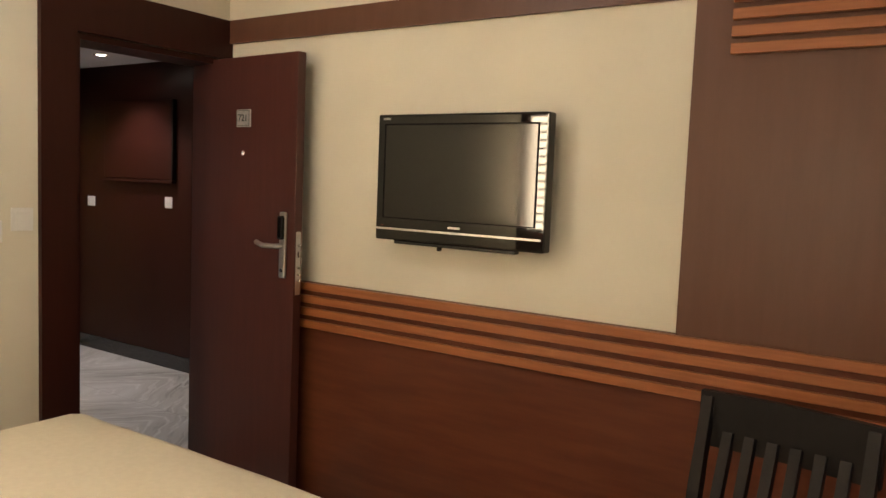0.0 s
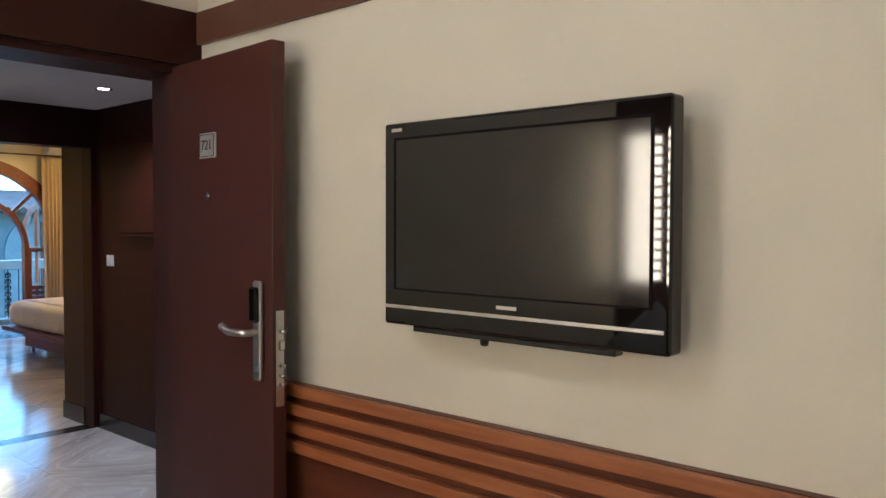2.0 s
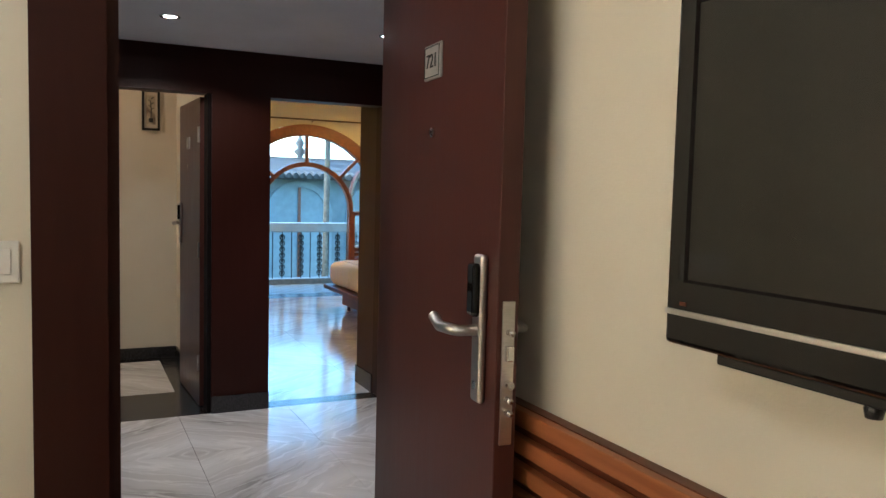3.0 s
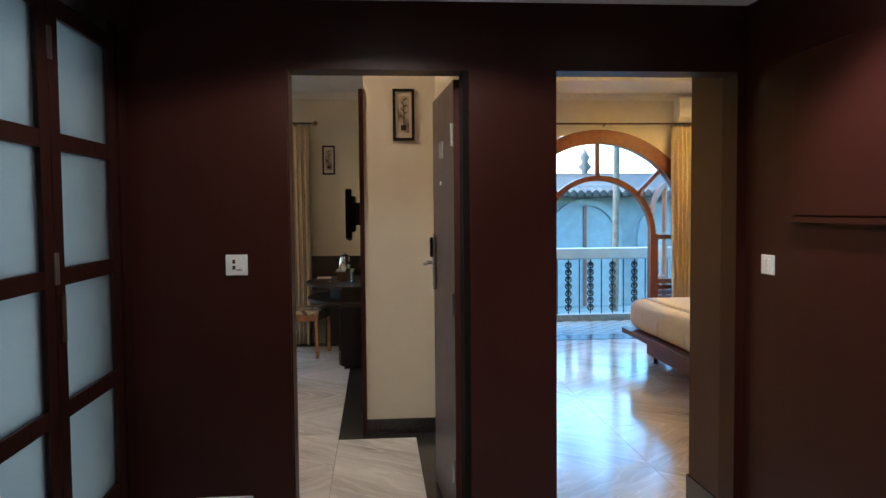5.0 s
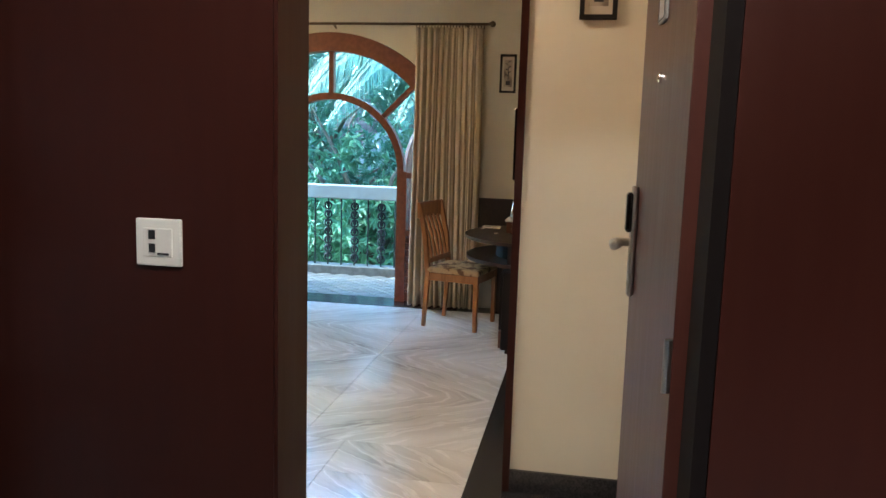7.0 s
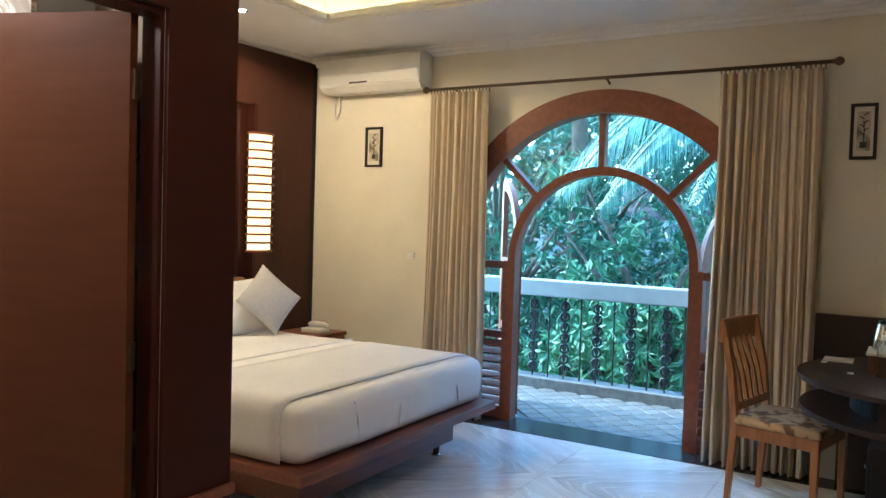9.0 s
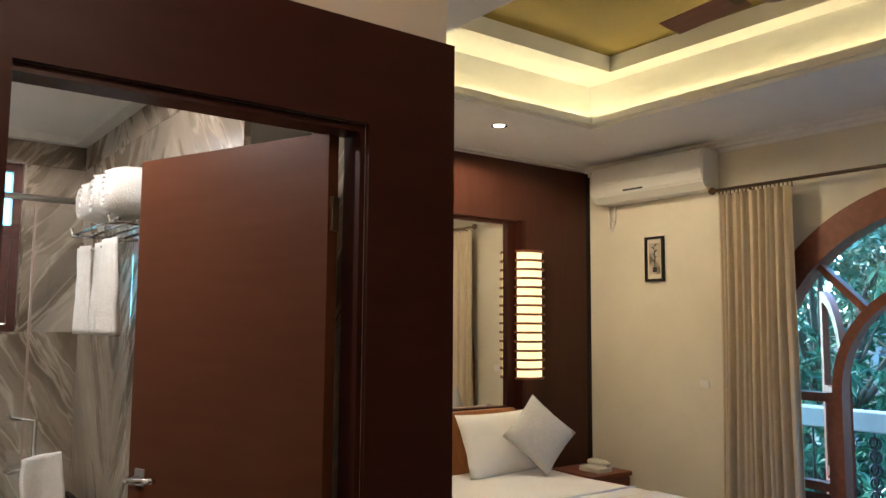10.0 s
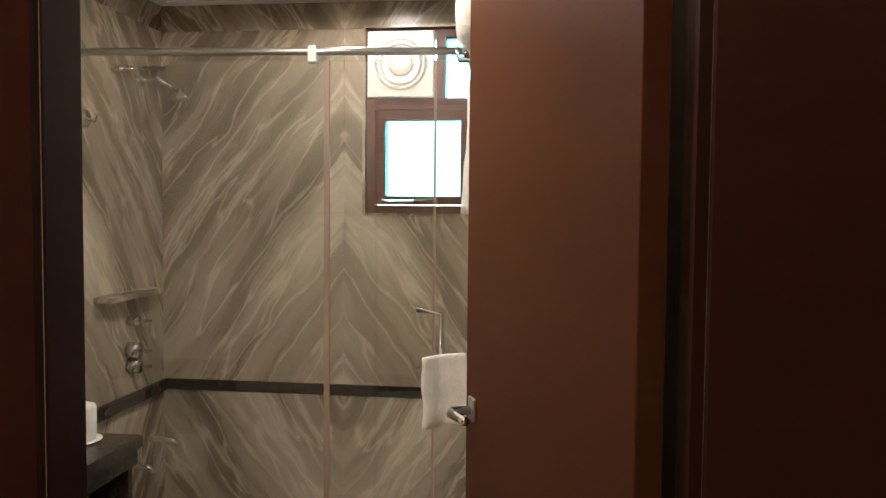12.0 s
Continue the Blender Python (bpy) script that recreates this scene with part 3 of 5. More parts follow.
room_door("room_door", "open reddish-brown room door with lever lock, plate 721", -2.555, 2.672, 0.755, "721")
d2 = room_door("room_door", "open grey-brown room door swung into the passage", -5.79, 2.655, 0.735, "")
d2.matrix_world = pose(-5.80, 2.651, 0, 0, 0, 182.8) @ Matrix.Diagonal((1, -1, 1, 1))
for z in (0.3, 1.05, 1.8):
    part("hinge", tube([(0.0, -0.008, z - 0.05), (0.0, -0.008, z + 0.05)], 0.008, 8), "steel", d2)

bd = thing("bathroom_door", "open warm brown veneered bathroom door", "door", (-7.52, 0.075, 0))
part("leaf", box(0, 0.757, -0.02, 0.02, 0.01, 2.035, 0.002), "bathdoor", bd)
handle_set(bd, 0.70, 0.02, 1.075, 1, -1, 0.0001 + 0.05)
handle_set(bd, 0.70, -0.02, 1.075, -1, -1, 0.0001 + 0.05)
for z in (0.25, 1.0, 1.82):
    part("hinge", box(-0.012, 0.0, -0.012, 0.014, z - 0.045, z + 0.045, 0.002), "brass", bd, "bronze butt hinge")
bd.matrix_world = pose(-7.515, 0.055, 0, 0, 0, -68.8)


# ---- arched windows ----
def arched_window(name, yc, open_leaves=True):
    r0, r1, q0, q1, zc = 1.03, 1.185, 0.615, 0.672, 1.16
    xa, xb = XW - 0.13, XW + 0.012
    w = thing(name, "tall arched mahogany balcony window with open doors", "window", (0, 0, 0))
    w["kind"] = "structure"
    bm = ring_sector(yc, zc, r0, r1, 0, 180, xa, xb, 40)
    bx(bm, xa, xb, yc - r1, yc - r0, 0, zc)
    bx(bm, xa, xb, yc + r0, yc + r1, 0, zc)
    part("outer_frame", bm, "frame", w)
    bm = ring_sector(yc, zc, q0, q1, 0, 180, xa + 0.02, xb - 0.03, 32)
    bx(bm, xa + 0.02, xb - 0.03, yc - q1 - 0.03, yc - q0, 0, zc)
    bx(bm, xa + 0.02, xb - 0.03, yc + q0, yc + q1 + 0.03, 0, zc)
    part("inner_frame", bm, "frame", w)
    for a in (45, 90, 135):
        bm = bmesh.new()
        bx(bm, xa + 0.03, xb - 0.04, -0.02, 0.02, q1 - 0.01, r0 + 0.01)
        o = part("mullion", bm, "frame", w)
        o.matrix_local = pose(0, yc, zc, a - 90, 0, 0)
    for s in (-1, 1):
        lo, hi = sorted((yc + s * (q1 + 0.03), yc + s * r0))
        for z in (0.62, 1.13):
            part("transom", box(xa + 0.03, xb - 0.04, lo, hi, z - 0.025, z + 0.025), "frame", w)
        part("kick_panel", box(xa + 0.05, xb - 0.06, lo, hi, 0.0, 0.09), "frame", w)
        for i in range(8):
            o = part("louvre", box(-0.03, 0.03, lo, hi, -0.006, 0.006), "frame", w)
            o.matrix_local = pose((xa + xb) / 2, 0, 0.13 + 0.06 * i, 0, 35, 0)
        p = part("pane", box(-11.087, -11.082, lo, hi, 0.645, 1.105), "glass", w)
        p.visible_shadow = False
        p = part("pane", ring_sector(yc, zc, q1, r0, 0 if s > 0 else 135, 45 if s > 0 else 180, -11.087, -11.082, 12), "glass", w)
        p.visible_shadow = False
        p = part("pane", ring_sector(yc, zc, q1, r0, 45 if s > 0 else 90, 90 if s > 0 else 135, -11.087, -11.082, 12), "glass", w)
        p.visible_shadow = False
        # half-arch door leaf, folded back towards the outer wall
        leaf = thing("balcony_door", "open half-arched mahogany balcony door with louvres", "door", (XW - 0.14, yc + s * (q0 + 0.01), 0))
        f = bmesh.new()
        ring_sector(0, zc, q0 - 0.075, q0 - 0.005, 0, 90, -0.02, 0.02, 16, f)
        bx(f, -0.02, 0.02, q0 - 0.075, q0 - 0.005, 0.02, zc)
        bx(f, -0.02, 0.02, 0.0, 0.065, 0.02, zc + q0 - 0.01)
        for z in (0.05, 0.62, 1.13):
            bx(f, -0.018, 0.018, 0.065, q0 - 0.075, z - 0.03, z + 0.03)
        bmesh.ops.translate(f, verts=f.verts[:], vec=(0, -q0, 0))
        part("frame", f, "frame", leaf)
        for i in range(8):
            b = bmesh.new()
            bx(b, -0.022, 0.022, -q0 + 0.065, -0.075, -0.005, 0.005)
            part("louvre", b, "frame", leaf).matrix_local = pose(0, 0, 0.12 + 0.062 * i, 0, 35, 0)
        p = part("pane", box(-0.002, 0.002, -q0 + 0.065, -0.075, 0.65, 1.10), "glass", leaf)
        p.visible_shadow = False
        m = pose(XW - 0.16, yc + s * (q0 + 0.03), 0, 0, 0, 0)
        leaf.matrix_world = m @ Matrix.Diagonal((1, s, 1, 1)) @ pose(0, 0, 0, 0, 0, -128)
    structure(name.replace("window", "threshold"), box(XW - 0.15, XW + 0.2, yc - 1.15, yc + 1.15, -0.012, 0.004), "granite", "dark granite threshold", "threshold")
    return w


arched_window("window_1", YA)
arched_window("window_2", YB)


def curtain(y0, y1, x, z1, folds, seed, z0=0.015):
    """A gathered curtain hung from a rod, with deep uneven folds and a free hem."""
    rnd = random.Random(seed)
    c = thing("curtain", "gathered beige fabric curtain on a rod", "curtain", (x, (y0 + y1) / 2, z0), "curtains")
    n, rows = folds * 14, 14
    ph = [rnd.uniform(-1.1, 1.1) for _ in range(folds + 2)]
    am = [rnd.uniform(0.025, 0.066) for _ in range(folds + 2)]
    bm = bmesh.new()
    grid = []
    for j in range(rows + 1):
        v = j / rows
        line = []
        for i in range(n + 1):
            u = i / n
            k = u * folds
            f = k - int(k)
            a = am[int(k)] * (1 - f) + am[int(k) + 1] * f
            p = ph[int(k)] * (1 - f) + ph[int(k) + 1] * f
            d = a * (0.45 + 0.55 * v) * math.sin(2 * math.pi * k + p * v)
            d += 0.4 * a * (0.3 + 0.7 * v) * math.sin(4.6 * math.pi * k + 3 * p + 1.5 * v) + 0.012 * noise.noise((k * 1.7, v * 2.0, seed))
            sway = 0.018 * math.sin(3 * v + 5 * u + seed)
            line.append(bm.verts.new((d, y0 + (y1 - y0) * u + sway * v - (y0 + y1) / 2, z1 - z0 - (z1 - z0) * v)))
        grid.append(line)
    for a, b in zip(grid, grid[1:]):
        for i in range(n):
            bm.faces.new((a[i], a[i + 1], b[i + 1], b[i]))
    o = part("cloth", bm, "curtain", c, smooth=True)
    s = o.modifiers.new("thick", "SOLIDIFY")
    s.thickness = 0.004
    for i in range(folds * 2 + 1):
        y = (y1 - y0) * (i / (folds * 2) - 0.5)
        part("hook", tube([(0.0, y, z1 - z0 - 0.01), (0.0, y, z1 - z0 + 0.03)], 0.004, 6), "brass", c)
    return c


def rod(y0, y1, x, z):
    r = thing("curtain_rod", "dark bronze curtain rod with ball finials", "curtain rod", (x, (y0 + y1) / 2, z))
    h = (y1 - y0) / 2
    part("bar", tube([(0, -h, 0), (0, h, 0)], 0.011, 10), "brass", r, smooth=True)
    for s in (-1, 1):
        part("finial", lathe([(0.001, -0.03), (0.012, -0.028), (0.012, -0.01), (0.022, 0.0), (0.026, 0.014), (0.018, 0.032), (0.001, 0.04)], 14), "brass", r, smooth=True).matrix_local = pose(0, s * (h + 0.02), 0, -90 * s, 0, 0)
    for y in (-h * 0.86, 0, h * 0.86):
        part("bracket", tube([(0, y, 0), (-0.06, y, -0.0), (XW - x + 0.004, y, -0.02)], 0.008, 8), "brass", r)
    return r


for yc, seed in ((YA, 1), (YB, 5)):
    rod(yc - 1.29, yc + 1.395, -10.90, 2.40)
    curtain(yc - 1.275, yc - 0.79, -10.90, 2.37, 9, seed)
    curtain(yc + 0.79, yc + 1.36, -10.90, 2.37, 11, seed + 1)


# ---- beds ----
def pillow(name, label, m, w, h, t, mat, puff=1.0):
    """A stuffed cushion lying in its own xy plane."""
    bm = bmesh.new()
    n = 12
    for s in (1, -1):
        g = [[bm.verts.new((w * (i / n - 0.5) * (1 - 0.06 * math.sin(math.pi * j / n)), h * (j / n - 0.5) * (1 - 0.06 * math.sin(math.pi * i / n)),
                            s * t * 0.5 * (math.sin(math.pi * i / n) * math.sin(math.pi * j / n)) ** 0.45 + 0.006 * noise.noise((i * 0.5, j * 0.5, s * 3.0)))) for i in range(n + 1)] for j in range(n + 1)]
        for j in range(n):
            for i in range(n):
                bm.faces.new((g[j][i], g[j][i + 1], g[j + 1][i + 1], g[j + 1][i]))
    bmesh.ops.remove_doubles(bm, verts=bm.verts[:], dist=0.004)
    ob = new(name, mesh_of(name, bm, mat, True))
    ob.matrix_world = m
    return tagged(ob, label, "pillow", "pillows on the bed")


def bed(label, width, length, linen, m, pillows=True, runner=True, lip=0.05):
    """Platform bed: origin at the middle of the foot edge, head along -y."""
    b = thing("bed", label, "bed")
    h, L = width / 2, length
    part("platform", box(-h - lip, h + lip, -L, lip, 0.265, 0.315, 0.006), "bedwood", b)
    part("base", box(-h + 0.16, h - 0.14, -L + 0.05, -0.13, 0.08, 0.265, 0.006), "bedwood", b)
    for x in (-h + 0.26, h - 0.22):
        for y in (-0.19, -L + 0.2):
            part("leg", tube([(x, y, 0), (x, y, 0.012), (x, y, 0.013), (x, y, 0.085)], 0.02, 14, radii=[0.03, 0.03, 0.02, 0.02]), "chrome", b, "short chrome foot", True)
    # soft mattress with a rounded, slightly sagging edge
    bm = box(-h, h, -L + 0.02, 0, 0.315, 0.60, 0.09, 5)
    bmesh.ops.subdivide_edges(bm, edges=[e for e in bm.edges if e.calc_length() > 0.5], cuts=14, use_grid_fill=True)
    for v in bm.verts:
        n = noise.noise(v.co * 2.1 + Vector((3, 1, 7)))
        v.co.z += 0.010 * n * (v.co.z > 0.45)
        v.co.y += 0.012 * noise.noise(Vector((v.co.x * 2.4, 0.3, v.co.z * 5))) * (v.co.y > -0.05)
    mt = part("mattress", bm, linen, b, "mattress under smooth fitted bedding", True)
    if runner:
        # the runner lies over the foot half and hangs down both sides
        q, bm, n = 0.09, bmesh.new(), 26
        side = [(h + 0.006, 0.33), (h + 0.008, 0.40), (h + 0.007, 0.46)] + [(h - q + (q + 0.007) * math.cos(math.radians(a)), 0.603 - q + (q + 0.005) * math.sin(math.radians(a))) for a in range(0, 91, 15)]
        top = [((h - q) * (1 - 2 * i / n), 0.611) for i in range(1, n)]
        line = side + top + [(-x, z) for x, z in reversed(side)]
        g = [[bm.verts.new((x, -0.86 + 0.74 * j / 8 + 0.012 * noise.noise(Vector((x * 2, z * 3, 9))), z + 0.005 * noise.noise(Vector((x * 4, j * 0.5, 2))) * (z > 0.6))) for x, z in line] for j in range(9)]
        for j in range(8):
            for i in range(len(line) - 1):
                bm.faces.new((g[j][i], g[j][i + 1], g[j + 1][i + 1], g[j + 1][i]))
        o = part("bed_runner", bm, "runner", b, "pale grey bed runner", True)
        o.modifiers.new("thick", "SOLIDIFY").thickness = 0.004
        part("sheet_fold", tube([(-h + 0.05, -1.02, 0.602), (0, -1.03, 0.606), (h - 0.05, -1.0, 0.602)], 0.008, 8), linen, b, smooth=True)
        # loose creases of the sheet at the foot
        for x, z0, z1, lean in ((-0.52, 0.36, 0.53, 0.03), (0.10, 0.35, 0.55, -0.02), (0.44, 0.37, 0.56, 0.025)):
            part("sheet_crease", tube([(x, -0.002, z0), (x + lean * 0.6, 0.004, (z0 + z1) / 2), (x + lean, -0.012, z1)], 0.010, 6, radii=[0.003, 0.008, 0.003]), linen, b, smooth=True)
    hb = part("headboard", box(-h + 0.1, h - 0.1, -L - 0.03, -L + 0.02, 0.35, 0.97, 0.008), "teak", b, "orange-brown wooden headboard")
    b.matrix_world = m
    if pillows:
        for i, x in enumerate((-h * 0.55, h * 0.5)):
            pillow("pillow", "plump white bed pillow leaning on the headboard", m @ pose(x, -L + 0.20, 0.775, 112, 0, 3 - 6 * i), 0.66, 0.42, 0.17, "linen")
            pillow("cushion", "pale grey square cushion standing on its corner", m @ pose(x - 0.10 * (1 - i) - 0.05, -L + 0.40, 0.845, 112, 0, -16) @ pose(0, 0, 0, 0, 0, 45), 0.37, 0.37, 0.15, "cushion_grey")
    return b


bed("low teak platform bed made with white linen", 1.72, 2.02, "linen", pose(-9.43, -0.18, 0))
bed("low teak platform bed made with white linen", 1.72, 2.02, "linen", pose(-8.80, 4.72, 0, 0, 0, 180), pillows=True)
bed("bed with a cream quilted cover", 1.62, 2.2, "quilt", pose(-1.30, 1.84, 0.0), runner=False, lip=0.0)


# ---- lit slatted wall lamps ----
def slat_lamp(x, y, z0, z1, way, watts=9):
    """A tall wall lamp: curved dark slats before a glowing shade; way is the side it faces along y."""
    l = thing("wall_lamp", "tall lit wall lamp of curved horizontal wooden slats", "wall lamp", (x, y, z0), "bedside wall lamps")
    h = z1 - z0
    part("back_plate", box(-0.10, 0.10, min(0, way * 0.015), max(0, way * 0.015), 0, h), "wood", l)
    bm = bmesh.new()
    n = 14
    pts = [(0.105 * math.cos(math.pi * k / n), way * (0.018 + 0.085 * math.sin(math.pi * k / n))) for k in range(n + 1)]
    lo = [bm.verts.new((p[0], p[1], 0.01)) for p in pts]
    hi = [bm.verts.new((p[0], p[1], h - 0.01)) for p in pts]
    for k in range(n):
        bm.faces.new((lo[k], lo[k + 1], hi[k + 1], hi[k]))
    part("shade", bm, "shade_bright" if watts > 10 else "shade", l, "glowing warm shade", True).modifiers.new("thick", "SOLIDIFY").thickness = 0.003
    for i in range(15):
        z, bulge = 0.006 + (h - 0.024) * i / 14, 1 + 0.06 * math.sin(math.pi * i / 14)
        b = bmesh.new()
        ring = []
        for r in (0.112 * bulge, 0.126 * bulge):
            for zz in (z, z + 0.017):
                ring.append([b.verts.new((r * math.cos(math.pi * k / n), way * (0.018 + (r - 0.012) * 0.85 * math.sin(math.pi * k / n)), zz)) for k in range(n + 1)])
        for k in range(n):
            for p, q in ((0, 1), (1, 3), (3, 2), (2, 0)):
                b.faces.new((ring[p][k], ring[p][k + 1], ring[q][k + 1], ring[q][k]))
        part("slat", b, "frame", l, smooth=False)
    return l


slat_lamp(-10.35, -2.238, 1.15, 2.06, 1)
slat_lamp(-8.45, -2.238, 1.15, 2.06, 1)
slat_lamp(-2.18, -0.427, 1.15, 2.06, 1, 14)
slat_lamp(-0.14, -0.427, 1.15, 2.06, 1, 14)

# headboard panelling with a mirror
bm = bmesh.new()
for q in ((-10.98, -10.30, 0.0, 2.70), (-10.30, -8.55, 2.27, 2.70), (-8.55, -7.826, 0.0, 2.70), (-10.30, -8.55, 0.0, 0.95)):
    bx(bm, q[0], q[1], -2.30, -2.24, q[2], q[3])
structure("panel_headboard", bm, "headboard", "dark veneer panelling behind the bed", "trim")
structure("panel_edge", box(XW, -10.98, -2.30, -2.235, 0, 2.70), "black_wood", "dark edge strip of the panelling", "trim")
mr = thing("wall_mirror", "large rectangular wall mirror set over the headboard", "mirror", (-9.43, -2.29, 0.95))
part("mirror_glass", box(-0.86, 0.86, 0.0, 0.006, 0.02, 1.30), "mirror", mr)
bm = bmesh.new()
for q in ((-0.87, -0.84, 0.0, 1.32, 0.10), (0.84, 0.87, 0.0, 1.32, 0.06), (-0.84, -0.76, 0.025, 1.295, 0.03), (-0.84, 0.84, 0.0, 0.025, 0.03), (-0.84, 0.84, 1.295, 1.32, 0.03)):
    bx(bm, q[0], q[1], 0.006, q[4], q[2], q[3])
part("mirror_frame", bm, "wood", mr)

# dark glossy panel on the desk wall
structure("panel_desk", box(-10.4, -7.455, 2.205, 2.235, 0.0, 2.25), "wood", "dark glossy veneer panel behind desk and television", "trim")
bm = bmesh.new()
bx(bm, -7.47, -7.455, 2.235, 2.70, 0.0, 0.095)
bx(bm, -7.455, -5.80, 2.685, 2.70, 0.0, 0.095)
structure("baseboard_passage", bm, "granite", "black granite skirting of the passage", "baseboard")


# ---- recessed downlights, seen and added ----
def downlight(x, y, z, watts, colour=NEUTRAL, cone=120, soft=0.035):
    d = thing("downlight", "small round recessed ceiling light, seen or added, switched on", "ceiling light", (x, y, z), "ceiling downlights")
    part("ring", lathe([(0.034, 0.0), (0.05, 0.0), (0.052, -0.004), (0.048, -0.008), (0.036, -0.006), (0.034, 0.0)], 24), "chrome", d, smooth=True)
    part("lens", lathe([(0.0005, -0.003), (0.034, -0.003), (0.034, -0.001), (0.0005, -0.001)], 20), "bulb", d, "glowing lens")
    lamp("SPOT", "downlight_beam", (x, y, z - 0.03), watts, colour, soft, None, cone)
    return d


downlight(-4.67, 3.505, FOY, 4.8, COOL, 108, 0.06)
downlight(-4.80, 2.36, FOY, 4.4, NEUTRAL, 155, 0.06)
downlight(-9.59, -1.66, CEIL, 5.5, WARM, 172)
downlight(-8.30, -1.66, CEIL, 1.5, WARM, 140)
downlight(-6.72, -1.88, 2.44, 1.5, NEUTRAL, 165, 0.05)
# unseen second bathroom light, added near the door to lift walls and towels
downlight(-6.75, -0.55, 2.44, 4.0, NEUTRAL, 176, 0.05)
# both first-bedroom lights are unseen, added as soft fill for its walls
downlight(-1.3, 1.0, 2.8, 5.0, ROOM, 172, 0.3)
downlight(1.2, 0.9, 2.8, 3.0, ROOM, 172, 0.3)
downlight(-9.0, 5.9, CEIL, 9, AMBER, 172, 0.1)
# round surface light of the passage
pl = thing("ceiling_light", "round white surface ceiling light, switched on", "ceiling light", (-6.88, 1.36, CEIL))
part("base", lathe([(0.001, 0), (0.09, 0), (0.09, -0.02), (0.001, -0.02)], 24), "plastic", pl, smooth=False)
part("diffuser", lathe([(0.085, -0.02), (0.085, -0.035), (0.06, -0.05), (0.001, -0.056)], 24), "bulb", pl, "glowing diffuser", True)
lamp("POINT", "passage_light", (-6.88, 1.36, 2.60), 1.2, (1.0, 0.54, 0.20), 0.07)


# ---- television ----
def television(m, w=0.765, h=0.50):
    """Wall television: face along -y, origin at the middle of the back."""
    t = thing("television", "black flat wall television switched off, with silver trim line", "television", group="televisions")
    part("housing", box(-w / 2, w / 2, -0.085, -0.03, -h / 2, h / 2, 0.008, 3), "gloss", t)
    bm = bmesh.new()
    x, z0, z1 = w / 2 - 0.043, -h / 2 + 0.092, h / 2 - 0.043
    part("screen", box(-x, x, -0.086, -0.082, z0, z1), "screen", t, "matt dark screen")
    for q in ((-x - 0.007, x + 0.007, z1, z1 + 0.006), (-x - 0.007, x + 0.007, z0 - 0.004, z0), (-x - 0.007, -x, z0, z1), (x, x + 0.007, z0, z1)):
        bx(bm, q[0], q[1], -0.0868, -0.084, q[2], q[3])
    part("bezel_groove", bm, "gap_black", t)
    part("trim_line", box(-w / 2 + 0.003, w / 2 - 0.012, -0.088, -0.083, -h / 2 + 0.042, -h / 2 + 0.050, 0.001), "steel", t, "silver trim line")
    part("logo_bar", box(-0.027, 0.027, -0.0866, -0.0848, -h / 2 + 0.062, -h / 2 + 0.070), "steel", t)
    part("label_bar", box(-w / 2 + 0.028, -w / 2 + 0.062, -0.0866, -0.0848, h / 2 - 0.022, h / 2 - 0.014), "steel", t)
    part("sensor", box(-w / 2 + 0.03, -w / 2 + 0.042, -0.0866, -0.0848, -h / 2 + 0.056, -h / 2 + 0.061), "red", t)
    part("speaker_bar", box(-w / 2 + 0.09, w / 2 - 0.12, -0.075, -0.04, -h / 2 - 0.014, -h / 2, 0.003), "black", t)
    part("knob", lathe([(0.001, -0.012), (0.009, -0.01), (0.011, 0), (0.006, 0.012), (0.001, 0.012)], 12, (-0.08, -0.06, -h / 2 - 0.018)), "black", t, smooth=True)
    part("back_cover", box(-w / 2 + 0.06, w / 2 - 0.06, -0.03, -0.008, -h / 2 + 0.06, h / 2 - 0.06, 0.006), "black", t)
    part("wall_mount", box(-0.12, 0.12, -0.008, 0.028, -0.1, 0.1), "iron", t)
    t.matrix_world = m
    return t


television(pose(-0.98, 2.731, 1.513))
bt_tv = television(pose(-9.42, 2.135, 1.435), 0.70, 0.43)
part("mount_arm", box(-0.12, 0.12, 0.02, 0.069, -0.1, 0.1), "iron", bt_tv)


# ---- framed pictures, switches ----
def picture(y0, y1, z0, z1, x):
    p = thing("picture", "small dark-framed sepia print with a pale mount", "picture", (x, (y0 + y1) / 2, (z0 + z1) / 2), "framed prints")
    a, b = (y1 - y0) / 2, (z1 - z0) / 2
    bm = bmesh.new()
    for q in ((-a, a, b - 0.018, b), (-a, a, -b, -b + 0.018), (-a, -a + 0.018, -b + 0.018, b - 0.018), (a - 0.018, a, -b + 0.018, b - 0.018)):
        bx(bm, 0.001, 0.02, q[0], q[1], q[2], q[3])
    part("frame", bm, "black_wood", p)
    part("mount", box(0.001, 0.008, -a + 0.018, a - 0.018, -b + 0.018, b - 0.018), "mat", p)
    part("print", box(0.007, 0.0095, -a + 0.034, a - 0.034, -b + 0.05, b - 0.045), "paper", p, "faded sepia print of a plant in a pot")
    stem = bmesh.new()
    tube([(0.011, 0.0, -b + 0.09), (0.011, 0.003, 0.0), (0.011, -0.002, b - 0.10)], 0.003, 6, stem)
    for k in range(6):
        s = 1 if k % 2 else -1
        z = -0.02 + 0.022 * k
        tube([(0.011, 0, z), (0.011, s * 0.012, z + 0.012), (0.011, s * 0.022, z + 0.016)], 0.0035, 5, stem)
    part("printed_plant", stem, "ink", p)
    part("printed_pot", box(0.0095, 0.011, -0.018, 0.018, -b + 0.065, -b + 0.10), "ink", p)
    return p


picture(2.425, 2.565, 1.918, 2.25, -7.469)
picture(1.735, 1.872, 1.855, 2.172, XW)
picture(-1.708, -1.547, 1.845, 2.16, XW)


